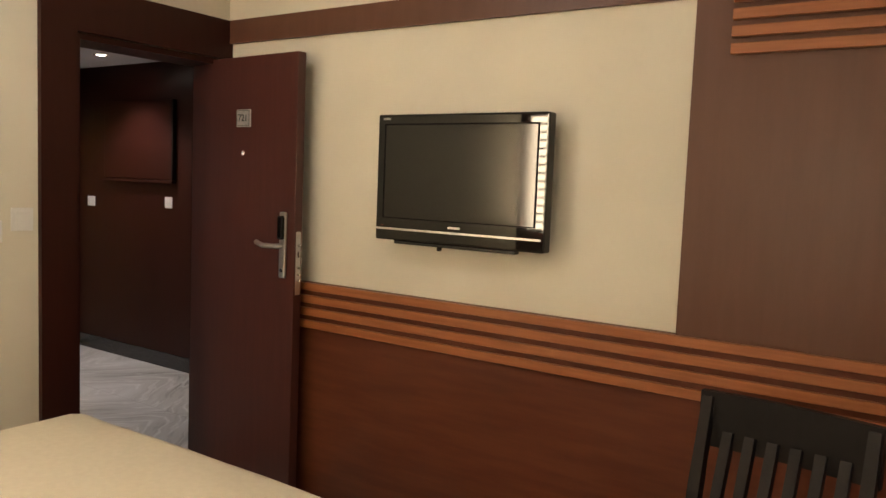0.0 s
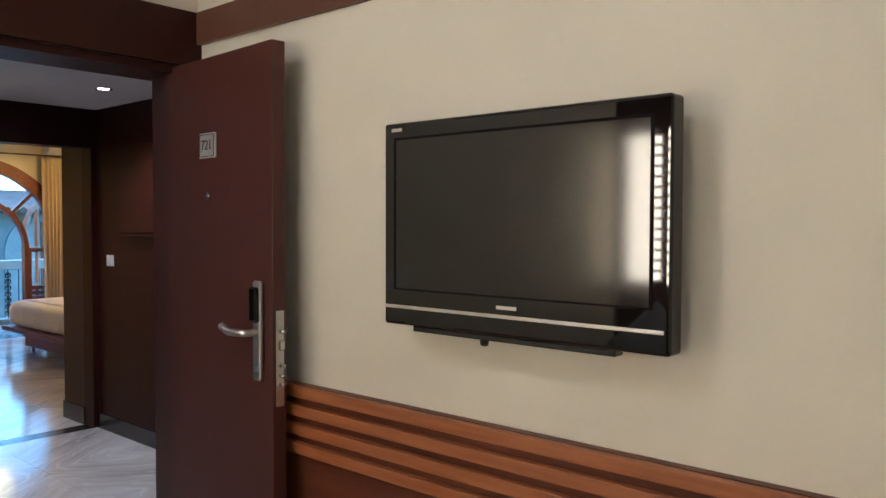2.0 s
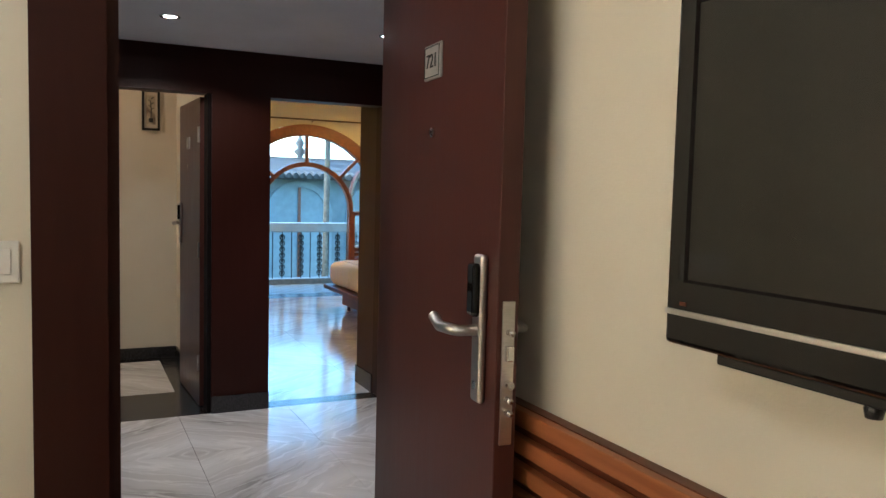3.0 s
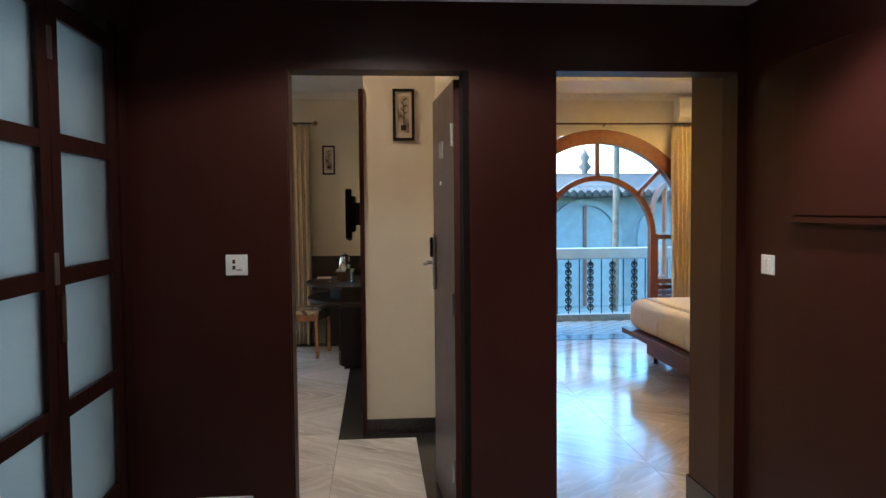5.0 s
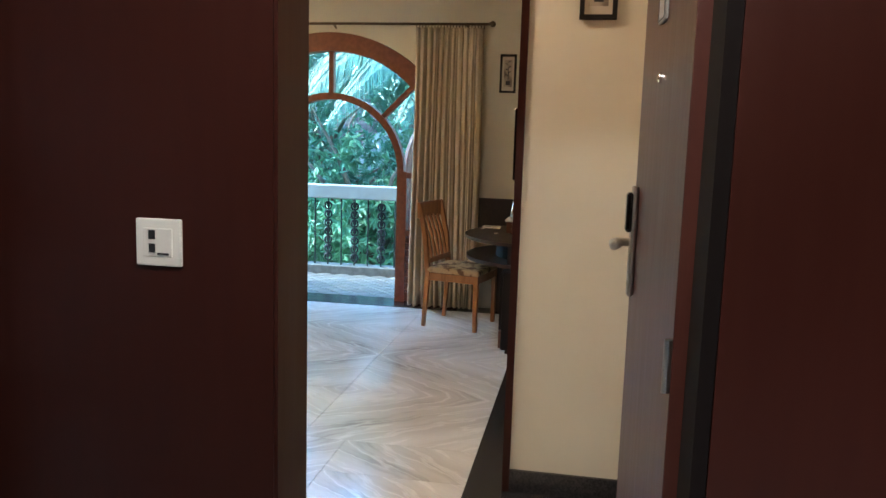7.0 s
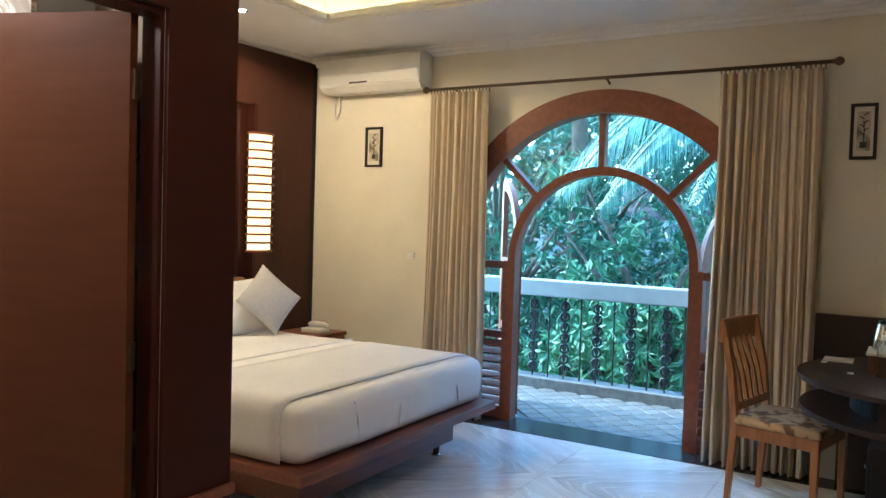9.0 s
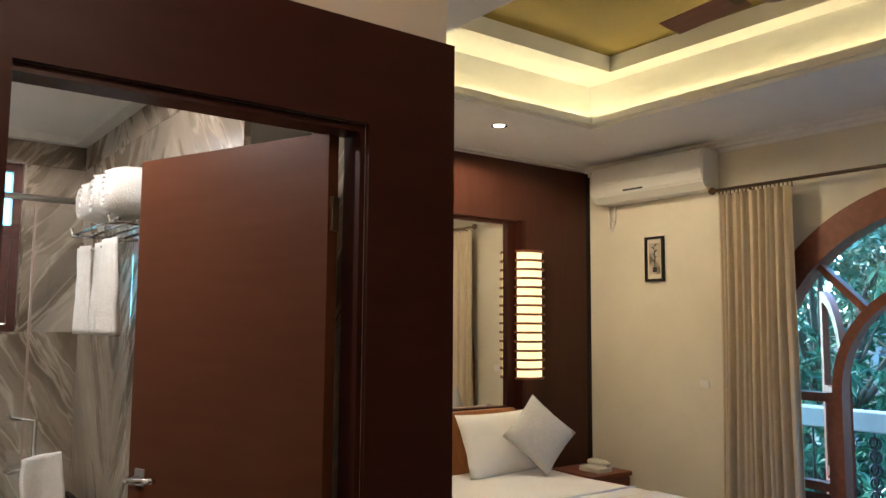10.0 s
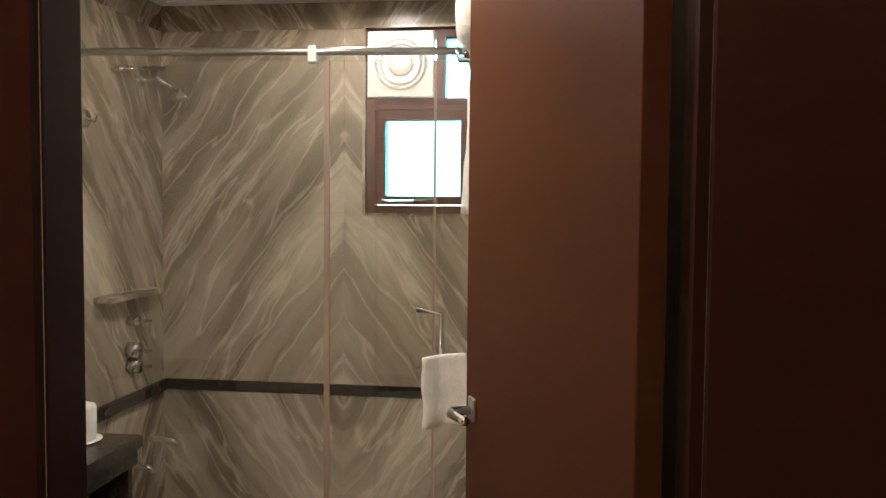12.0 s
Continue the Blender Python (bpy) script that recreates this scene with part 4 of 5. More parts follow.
def switch_plate(m, w=0.088, h=0.088, keys=2, label="white plastic wall switch plate"):
    s = thing("switch_plate", label, "switch", group="wall switches")
    part("plate", box(-w / 2, w / 2, -0.008, 0.0, -h / 2, h / 2, 0.003), "plastic", s)
    k = w * 0.7 / keys
    for i in range(keys):
        part("rocker", box(-w * 0.35 + i * k + 0.003, -w * 0.35 + (i + 1) * k - 0.003, -0.011, -0.007, -h * 0.3, h * 0.3, 0.0015), "plastic", s)
    s.matrix_world = m
    return s


switch_plate(pose(-5.42, 3.899, 1.238), 0.10, 0.08)
switch_plate(pose(-4.40, 3.899, 1.27), 0.085, 0.085)
# card holder by the second room, with its two dark slots
c = switch_plate(pose(-5.629, 1.7375, 1.254, 0, 0, 90), 0.088, 0.085, 1, "white card-key plate with two small dark marks")
for z in (0.006, -0.018):
    part("mark", box(-0.016, -0.004, -0.0125, -0.0105, z, z + 0.016), "ink", c)
part("slot", box(0.0, 0.022, -0.0125, -0.0105, -0.022, -0.018), "ink", c)
switch_plate(pose(-5.629, 1.666, 0.245, 0, 0, 90), 0.235, 0.09, 4, "wide white socket plate low on the wall")
switch_plate(pose(-2.399, 1.755, 1.295, 0, 0, 90), 0.086, 0.09, 1)
switch_plate(pose(-2.399, 1.58, 1.25, 0, 0, 90), 0.20, 0.085, 4)
switch_plate(pose(XW + 0.001, -1.25, 1.16, 0, 0, 90), 0.07, 0.055, 1)

# flush service hatch on the lobby wall
hatch = thing("wall_hatch", "flush reddish veneered service hatch", "hatch", (-4.77, 3.9, 1.74))
part("panel", box(-0.43, 0.43, -0.03, 0, -0.30, 0.30, 0.004), "wood", hatch)
part("edge", box(0.434, 0.448, -0.033, 0, -0.30, 0.30, 0.002), "black_wood", hatch)
part("shelf_lip", box(-0.45, 0.45, -0.04, 0, -0.325, -0.305, 0.002), "wood", hatch)


# ---- frosted folding doors of the lobby ----
for i, (xa, xb) in enumerate(((-5.52, -4.90), (-4.895, -4.275), (-4.27, -3.65))):
    fd = thing("folding_door", "dark framed folding door with frosted glass panes", "door", ((xa + xb) / 2, 1.29, 0), "folding doors")
    h = (xb - xa) / 2
    for s in (-1, 1):
        part("stile", box(min(s * h, s * (h - 0.075)), max(s * h, s * (h - 0.075)), -0.02, 0.02, 0.0, 2.2, 0.002), "fold", fd)
    zs = (0.02, 0.40, 0.84, 1.27, 1.70, 2.12)
    for z in zs:
        part("rail", box(-h + 0.075, h - 0.075, -0.018, 0.018, z - 0.028, z + 0.028), "fold", fd)
    for a, b in zip(zs, zs[1:]):
        part("pane", box(-h + 0.075, h - 0.075, -0.004, 0.004, a + 0.028, b - 0.028), "frost", fd, "frosted glass pane")
    if i == 0:
        for z in (0.5, 1.30, 2.0):
            part("hinge", box(h - 0.02, h + 0.012, 0.02, 0.026, z - 0.05, z + 0.05, 0.002), "steel", fd, "steel hinge")
        part("flush_pull", box(h - 0.055, h - 0.025, 0.02, 0.03, 1.06, 1.22, 0.004), "brass", fd)
structure("trim_folding_head", box(-5.63, -2.63, 1.24, 1.34, 2.2, FOY), "fold", "dark head over the folding doors", "trim")
structure("trim_folding_post", box(-5.63, -5.52, 1.26, 1.32, 0, 2.2), "fold", "dark post of the folding doors", "trim")
structure("trim_folding_end", box(-3.65, -2.63, 1.26, 1.32, 0, 2.2), "fold", "dark panel beside the folding doors", "trim")
lamp("AREA", "daylight_behind_doors", (-4.6, 1.13, 1.15), 0.2, (0.80, 0.93, 1.0), 1.8, (-4.6, 5.0, 1.15), size_y=2.1)


# ---- air conditioners ----
def air_conditioner(yc, z0):
    a = thing("air_conditioner", "white wall-mounted split air conditioner with a shut flap", "air conditioner", (XW, yc, z0))
    out = [(0.0, 0.0), (0.14, 0.0), (0.195, 0.05), (0.205, 0.13), (0.19, 0.25), (0.16, 0.275), (0.0, 0.275)]
    bm = bmesh.new()
    n = 10
    lo = [bm.verts.new((x, -0.47, z)) for x, z in out]
    hi = [bm.verts.new((x, 0.47, z)) for x, z in out]
    bm.faces.new(lo)
    bm.faces.new(hi[::-1])
    for i in range(len(out)):
        j = (i + 1) % len(out)
        bm.faces.new((lo[i], hi[i], hi[j], lo[j]))
    bmesh.ops.bevel(bm, geom=[e for e in bm.edges if e.calc_length() > 0.1], offset=0.008, segments=2, affect="EDGES")
    part("casing", bm, "plastic", a)
    part("flap", box(0.145, 0.152, -0.42, 0.40, 0.012, 0.045, 0.002), "mat", a).matrix_local = pose(0.03, 0, -0.012, 0, -12, 0)
    part("air_slot", box(0.188, 0.2, -0.17, 0.0, 0.060, 0.072), "ink", a)
    part("display", box(0.2, 0.208, 0.19, 0.25, 0.14, 0.155), "plastic", a)
    part("end_cap", box(0.02, 0.196, 0.471, 0.482, 0.03, 0.26, 0.004), "plastic", a)
    part("drain_pipe", tube([(0.03, -0.44, 0.0), (0.03, -0.44, -0.14), (0.03, -0.42, -0.19), (0.03, -0.39, -0.12), (0.03, -0.39, 0.0)], 0.008, 8), "plastic", a, smooth=True)
    return a


air_conditioner(-1.575, 2.42)
air_conditioner(6.15, 2.42)


# ---- chairs ----
def slat_chair(label, m, wood, seat_mat, group, slats=6, rail_low=0.845, slat_r=0.012):
    """Dining chair with a raked slatted back; front along +y, origin at the middle of the feet."""
    c = thing("dining_chair", label, "chair", group=group)
    w, d = 0.205, 0.20
    for x in (-w, w):
        part("leg", tube([(x, d, 0), (x, d, 0.43)], 0.018, 4, radii=[0.019, 0.026]), wood, c)
        part("back_post", tube([(x, -d - 0.03, 0), (x, -d, 0.42), (x, -d - 0.03, 0.70), (x, -d - 0.085, 0.95)], 0.02, 4, radii=[0.018, 0.026, 0.023, 0.02]), wood, c)
        part("side_rail", box(x - 0.011, x + 0.011, -d, d, 0.37, 0.43, 0.002), wood, c)
    for y in (-d, d):
        part("seat_rail", box(-w, w, y - 0.011, y + 0.011, 0.37, 0.43, 0.002), wood, c)
    bm = box(-w - 0.02, w + 0.02, -d - 0.01, d + 0.025, 0.43, 0.475, 0.018, 3)
    part("seat", bm, seat_mat, c, "padded seat" if wood == "black_wood" else "brown and cream patterned padded seat", True)
    bm = bmesh.new()
    n = 10
    pts = [(-w - 0.02 + (2 * w + 0.04) * i / n, -d - 0.085 - 0.02 * math.sin(math.pi * i / n)) for i in range(n + 1)]
    g = [[bm.verts.new((x, y + o, z - o * 0)) for x, y in pts] for o, z in ((-0.011, rail_low), (-0.011, 0.965), (0.011, 0.965), (0.011, rail_low))]
    for i in range(n):
        for k in range(4):
            bm.faces.new((g[k][i], g[k][i + 1], g[(k + 1) % 4][i + 1], g[(k + 1) % 4][i]))
    bm.faces.new([r[0] for r in g])
    bm.faces.new([r[-1] for r in g][::-1])
    part("top_rail", bm, wood, c)
    part("low_rail", box(-w, w, -d - 0.012, -d + 0.01, 0.50, 0.54, 0.002), wood, c)
    for i in range(slats):
        x = -w + 2 * w * (i + 1) / (slats + 1)
        part("slat", tube([(x, -d, 0.53), (x, -d - 0.035, 0.70), (x, -d - 0.09, 0.86)], slat_r, 4), wood, c)
    c.matrix_world = m
    return c


slat_chair("light brown teak chair with a patterned seat, at the desk", pose(-10.37, 1.565, 0, 0, 0, -13), "teak", "cushion", "desk chairs", 5)
slat_chair("black-stained slat-back wooden chair", pose(0.256, 2.01, 0.0, 0, 0, 172), "black_wood", "black_wood", "black chairs", 6, 0.815, 0.019)

# ---- desk with its set ----
dk = thing("desk", "dark brown curved-front wooden desk with a raised back", "desk", (-10.3, 2.20, 0))
def half_round(a, d, z0, z1, n=28):
    bm = bmesh.new()
    lo = [bm.verts.new((a * math.cos(math.pi * k / n), -d * math.sin(math.pi * k / n), z0)) for k in range(n + 1)]
    hi = [bm.verts.new((v.co.x, v.co.y, z1)) for v in lo]
    bm.faces.new(lo)
    bm.faces.new(hi[::-1])
    for k in range(n):
        bm.faces.new((lo[k], lo[k + 1], hi[k + 1], hi[k]))
    bm.faces.new((lo[-1], lo[0], hi[0], hi[-1]))
    return bm
part("top", half_round(0.66, 0.60, 0.732, 0.755), "desk", dk, "dark worn desk top")
part("apron", half_round(0.46, 0.36, 0.60, 0.732), "black_wood", dk)
for x in (-0.56, 0.56):
    part("shelf_post", box(x - 0.015, x + 0.015, -0.22, -0.02, 0.60, 0.732), "desk", dk)
part("lower_shelf", half_round(0.645, 0.585, 0.575, 0.60), "desk", dk, "dark curved lower shelf")
part("back_panel", box(-0.66, -0.635, -0.72, 0.0, 0.60, 0.97, 0.004), "desk", dk)
part("rear_upstand", box(-0.635, 0.62, -0.03, -0.002, 0.756, 0.97, 0.004), "desk", dk)
part("leg_panel", box(-0.64, -0.60, -0.45, -0.02, 0.0, 0.575), "desk", dk)
cb = thing("cabinet", "low dark cabinet under the desk end", "cabinet", (-9.86, 2.09, 0))
part("body", box(-0.30, 0.30, -0.12, 0.118, 0.03, 0.57, 0.004), "black_wood", cb)
part("door", box(-0.29, 0.29, -0.138, -0.12, 0.17, 0.56, 0.003), "black_wood", cb)
part("drawer", box(-0.29, 0.29, -0.138, -0.12, 0.04, 0.16, 0.003), "brown", cb)
part("knob", lathe([(0.001, 0), (0.006, 0.002), (0.006, 0.012), (0.012, 0.018), (0.01, 0.026), (0.001, 0.028)], 12), "chrome", cb, smooth=True).matrix_local = pose(-0.22, -0.138, 0.36, 90, 0, 0)
part("plinth", box(-0.28, 0.28, -0.09, 0.11, 0, 0.03), "black_wood", cb)
bn = thing("box", "brown wooden tea box on the desk", "box", (-10.42, 1.99, 0.755))
part("body", box(-0.13, 0.13, -0.08, 0.08, 0, 0.09, 0.004), "brown", bn)
part("tray", box(-0.14, 0.14, -0.09, 0.09, 0.09, 0.102, 0.003), "plastic", bn, "white tray")
kt = thing("kettle", "small steel electric kettle with black handle", "kettle", (-10.44, 1.985, 0.857))
part("jug", lathe([(0.001, 0), (0.062, 0), (0.065, 0.01), (0.06, 0.06), (0.05, 0.12), (0.046, 0.135), (0.001, 0.14)], 24), "chrome", kt, smooth=True)
part("lid", lathe([(0.001, 0.134), (0.047, 0.134), (0.045, 0.148), (0.02, 0.155), (0.001, 0.156)], 20), "black", kt, smooth=True)
part("handle", tube([(-0.045, -0.0, 0.15), (-0.085, 0, 0.155), (-0.098, 0, 0.11), (-0.09, 0, 0.05), (-0.06, 0, 0.02)], 0.011, 8), "black", kt, smooth=True)
part("spout", tube([(0.045, 0, 0.115), (0.068, 0, 0.135)], 0.014, 8, radii=[0.018, 0.008]), "chrome", kt, smooth=True)
for x, y, z, h in ((-10.22, 1.98, 0.755, 0.20), (-10.16, 2.03, 0.755, 0.17)):
    bt = thing("water_bottle", "clear plastic water bottle with a white cap", "bottle", (x, y, z), "bottles on the desk")
    part("body", lathe([(0.001, 0), (0.03, 0.002), (0.032, 0.02), (0.029, 0.06), (0.032, 0.09), (0.03, h * 0.7), (0.013, h * 0.88), (0.013, h * 0.93), (0.001, h * 0.93)], 18), "glass", bt, smooth=True)
    part("cap", lathe([(0.001, h * 0.9), (0.016, h * 0.9), (0.016, h), (0.001, h)], 14), "plastic", bt)
nt = thing("note_pad", "white note pad lying on the desk", "note pad", (-10.62, 1.76, 0.755))
part("sheets", box(-0.05, 0.05, -0.07, 0.07, 0, 0.012, 0.001), "plastic", nt)
for x, y in ((-10.52, 1.70), (-10.24, 1.84)):
    sc = thing("sachet", "small white paper sachet on the desk", "sachet", (x, y, 0.755), "sachets on the desk")
    part("paper", box(-0.02, 0.02, -0.013, 0.013, 0, 0.004, 0.001), "plastic", sc)
tb = thing("bedside_table", "small dark bedside table", "bedside table", (-10.72, -1.98, 0))
part("top", box(-0.2, 0.2, -0.2, 0.2, 0.50, 0.53, 0.004), "bedwood", tb)
part("body", box(-0.19, 0.19, -0.19, 0.18, 0.10, 0.50, 0.003), "bedwood", tb)
part("drawer", box(-0.18, 0.18, 0.18, 0.196, 0.30, 0.49, 0.003), "bedwood", tb)
part("plinth", box(-0.16, 0.16, -0.16, 0.15, 0.0, 0.10), "bedwood", tb)
tp = thing("telephone", "white telephone on the bedside table", "telephone", (-10.70, -1.92, 0.53))
part("base", box(-0.07, 0.07, -0.09, 0.09, 0, 0.035, 0.008), "plastic", tp)
part("handset", tube([(-0.035, -0.09, 0.05), (-0.035, -0.05, 0.062), (-0.035, 0.05, 0.062), (-0.035, 0.09, 0.05)], 0.02, 8), "plastic", tp, smooth=True)

# slatted dado at the bathroom corner
for i in range(3):
    ob = new("corner_slat", mesh_of("corner_slat", box(-7.85, -7.58, 0.149, 0.166, 0.507 - 0.058 * i, 0.543 - 0.058 * i, 0.003), "frame"))
    tagged(ob, "reddish slat of the low corner dado", "slat", "corner slats", "structure")


# ---- ceiling fan of the second bedroom ----
fan = thing("ceiling_fan", "dark brown three-bladed ceiling fan", "ceiling fan", (-9.32, 0.28, 3.146))
part("rod", tube([(0, 0, 0), (0, 0, -0.24)], 0.012, 10), "brass", fan)
part("canopy", lathe([(0.02, -0.07), (0.06, -0.03), (0.065, 0.0), (0.001, 0.0)], 18), "brass", fan, smooth=True)
part("motor", lathe([(0.001, -0.33), (0.06, -0.33), (0.11, -0.30), (0.115, -0.26), (0.08, -0.22), (0.001, -0.215)], 24), "bedwood", fan, smooth=True)
for k in range(3):
    b = box(0.16, 0.55, -0.065, 0.065, -0.006, 0.0, 0.002)
    o = part("blade", b, "bedwood", fan)
    o.matrix_local = pose(0, 0, -0.275, 0, 0, 120 * k + 23) @ pose(0, 0, 0, 10, 0, 0)
    part("blade_iron", box(0.09, 0.20, -0.02, 0.02, -0.012, -0.005), "brass", o)

# ---- bathroom ----
def wall_slab(parent, name, w, z0, z1, m, mat="tile"):
    key = (round(w, 3), round(z0, 3), round(z1, 3), mat)
    if key not in SLABS:
        SLABS[key] = mesh_of("slab", box(0.0006, w - 0.0006, 0, 0.02, z0 + 0.0006, z1 - 0.0006), mat)
    o = new(name, SLABS[key])
    if z0 < 0.1 or z0 > 2.2:      # bottom and top courses are laid upside down, so that the veins meet in points
        m = m @ pose(0, 0, z0 + z1) @ Matrix.Diagonal((1, 1, -1, 1))
    o.parent, o.matrix_world = parent, m
    return o
SLABS = {}
ROWS_Z = ((0.0, 0.665), (0.717, 1.485), (1.485, 2.29), (2.29, 2.44))
flip = Matrix.Diagonal((-1, 1, 1, 1))
back = structure("wall_bath_back", box(-7.44, -5.66, -2.45, -2.351, 0, 1.484), "grout", "bathroom back wall under marble slabs", "wall")
for q in ((-7.44, -7.146, 1.484, 2.44), (-6.619, -5.66, 1.484, 2.44), (-7.146, -6.619, 2.291, 2.44)):
    part("wall_piece", box(q[0], q[1], -2.45, -2.351, q[2], q[3]), "grout", back)
for z0, z1 in ROWS_Z:
    J = -6.525
    if z0 < 1.4 or z0 > 2.2:
        wall_slab(back, "marble_slab", 0.845, z0, z1, pose(J, -2.35, 0))
        wall_slab(back, "marble_slab", 0.895, z0, z1, pose(J, -2.35, 0) @ flip)
    else:
        wall_slab(back, "marble_slab", 0.845, z0, z1, pose(J, -2.35, 0))
        wall_slab(back, "marble_slab", 0.095, z0, z1, pose(J, -2.35, 0) @ flip)
        o = wall_slab(back, "marble_slab", 0.274, z0, z1, pose(-7.42, -2.35, 0))
part("dark_band", box(-7.42, -5.68, -2.35, -2.326, 0.667, 0.715, 0.002), "band", back, "dark granite band")
side = structure("wall_bath_left", box(-5.66, -5.50, -2.45, 0.05, 0, 2.95), "grout", "bathroom side wall under marble slabs", "wall")
right = structure("wall_bath_right", box(-7.66, -7.442, -2.45, -0.32, 0, 2.44), "grout", "bathroom side wall under marble slabs", "wall")
for z0, z1 in ROWS_Z:
    for k in range(3):
        y = -2.33 + 0.77 * k
        m = pose(-5.66, y, 0, 0, 0, 90) if k % 2 else pose(-5.66, y + 0.77, 0, 0, 0, 90) @ flip
        wall_slab(side, "marble_slab", 0.77, z0, z1, m)
        if k < 3:
            w = 0.67
            y = -2.33 + w * k
            m = pose(-7.44, y + w, 0, 0, 0, -90) if k % 2 else pose(-7.44, y, 0, 0, 0, -90) @ flip
            wall_slab(right, "marble_slab", w, z0, z1, m)
part("dark_band", box(-5.704, -5.68, -2.326, -0.02, 0.667, 0.715, 0.002), "band", side, "dark granite band")
part("dark_band", box(-7.42, -7.396, -2.326, -0.33, 0.667, 0.715, 0.002), "band", right, "dark granite band")
for z0, z1 in ROWS_Z:
    wall_slab(right, "marble_slab", 0.37, z0, z1, pose(-7.66, 0.05, 0, 0, 0, -90))
bm = bmesh.new()
for q in ((-7.42, -5.68, -2.33, -2.27), (-5.74, -5.68, -2.27, -0.02), (-7.42, -7.36, -2.27, -0.32)):
    bx(bm, *q, 2.405, 2.44)
structure("cornice_bath", bm, "white", "white plaster cornice of the bathroom", "trim")
structure("floor_bath", box(-7.66, -5.68, -2.35, -0.02, -0.011, 0.0), "tile", "veined marble bathroom floor", "floor")

# small timber window with an extractor fan
bw = thing("window_3", "small mahogany bathroom window with obscured panes", "window", (-6.883, -2.40, 1.485))
bw["kind"] = "structure"
bm = bmesh.new()
for q in ((-0.2625, 0.2625, 0, 0.035), (-0.2625, 0.2625, 0.77, 0.805), (-0.2625, -0.225, 0.035, 0.77), (0.225, 0.2625, 0.035, 0.77), (-0.225, 0.225, 0.455, 0.505), (-0.085, -0.045, 0.505, 0.77)):
    bx(bm, q[0], q[1], -0.04, 0.04, q[2], q[3])
part("frame", bm, "mahog", bw)
bm = bmesh.new()
for q in ((-0.222, 0.222, 0.038, 0.075), (-0.222, 0.222, 0.41, 0.452), (-0.222, -0.155, 0.075, 0.41), (0.178, 0.222, 0.075, 0.41)):
    bx(bm, q[0], q[1], -0.02, 0.05, q[2], q[3])
part("sash", bm, "mahog", bw)
p1 = part("pane", box(-0.155, 0.178, 0.0, 0.005, 0.075, 0.41), "sky_pane", bw, "obscured daylit pane")
p2 = part("pane", box(-0.222, -0.085, 0.0, 0.005, 0.505, 0.77), "sky_pane", bw, "obscured daylit pane")
p1.visible_shadow = p2.visible_shadow = False
part("stay", tube([(0.05, 0.06, 0.055), (0.16, 0.07, 0.05), (0.19, 0.06, 0.06)], 0.006, 8), "steel", bw)
part("catch", box(-0.06, 0.03, 0.05, 0.062, 0.045, 0.062, 0.003), "brass", bw)
bm = bmesh.new()
for q in ((-0.27, 0.27, -0.012, 0.0), (-0.27, 0.27, 0.806, 0.816), (-0.275, -0.264, 0, 0.806), (0.264, 0.275, 0, 0.806)):
    bx(bm, q[0], q[1], -0.05, 0.075, q[2], q[3])
part("reveal", bm, "tile", bw, "marble window reveal")
ex = thing("extractor_fan", "square white extractor fan with a round louvred grille", "extractor fan", (-6.772, -2.345, 2.137))
bm = box(-0.148, 0.148, -0.04, 0.0, -0.145, 0.145, 0.006)
part("casing", bm, "plastic", ex)
for r, d in ((0.108, 0.012), (0.088, 0.010)):
    n = 36
    part("grille_ring", tube([(r * math.cos(2 * math.pi * k / n), d, r * math.sin(2 * math.pi * k / n)) for k in range(n + 1)], 0.006, 6), "plastic", ex, smooth=True)
part("grille_back", lathe([(0.001, 0), (0.106, 0), (0.106, 0.003), (0.001, 0.003)], 36), "foyer_ceiling", ex).matrix_local = pose(0, 0, 0, -90, 0, 0)
part("hub", lathe([(0.001, 0), (0.056, 0.0), (0.052, 0.018), (0.02, 0.024), (0.001, 0.024)], 24), "plastic", ex, smooth=True).matrix_local = pose(0, 0, 0, -90, 0, 0)
for k in range(12):
    part("grille_spoke", box(0.04, 0.108, 0.004, 0.010, -0.003, 0.003), "plastic", ex).matrix_local = pose(0, 0, 0, 0, 30 * k, 0)

# glass shower screen
sh = thing("shower_screen", "frameless glass shower screen hung from a steel rail", "shower screen", (-6.55, -1.38, 0))
for a, b in ((0.868, -0.156), (-0.166, -0.50), (-0.506, -0.868)):
    p = part("glass_panel", box(b, a, -0.004, 0.004, 0.01, 1.965), "glass", sh)
    p.visible_shadow = False
part("edge_strip", box(-0.170, -0.152, -0.007, 0.007, 0.01, 1.965, 0.002), "edge", sh, "bronze edge seal")
part("edge_strip", box(-0.507, -0.499, -0.006, 0.006, 0.01, 1.965), "edge", sh)
part("rail", tube([(0.87, 0.0, 1.995), (-0.87, 0.0, 1.995)], 0.012, 12), "steel", sh, "round steel rail", True)
for x in (0.85, -0.115, -0.85):
    part("clamp", box(x - 0.014, x + 0.014, -0.015, 0.015, 1.958, 2.013, 0.003), "steel", sh)
part("door_handle", tube([(-0.455, 0.004, 1.19), (-0.455, 0.05, 1.19), (-0.53, 0.052, 1.18), (-0.53, 0.05, 1.02), (-0.455, 0.05, 1.0), (-0.455, 0.004, 1.0)], 0.008, 8), "chrome", sh, "chrome pull handle", True)
sh.matrix_world = pose(-6.55, -1.355, 0, 0, 0, 3.5)


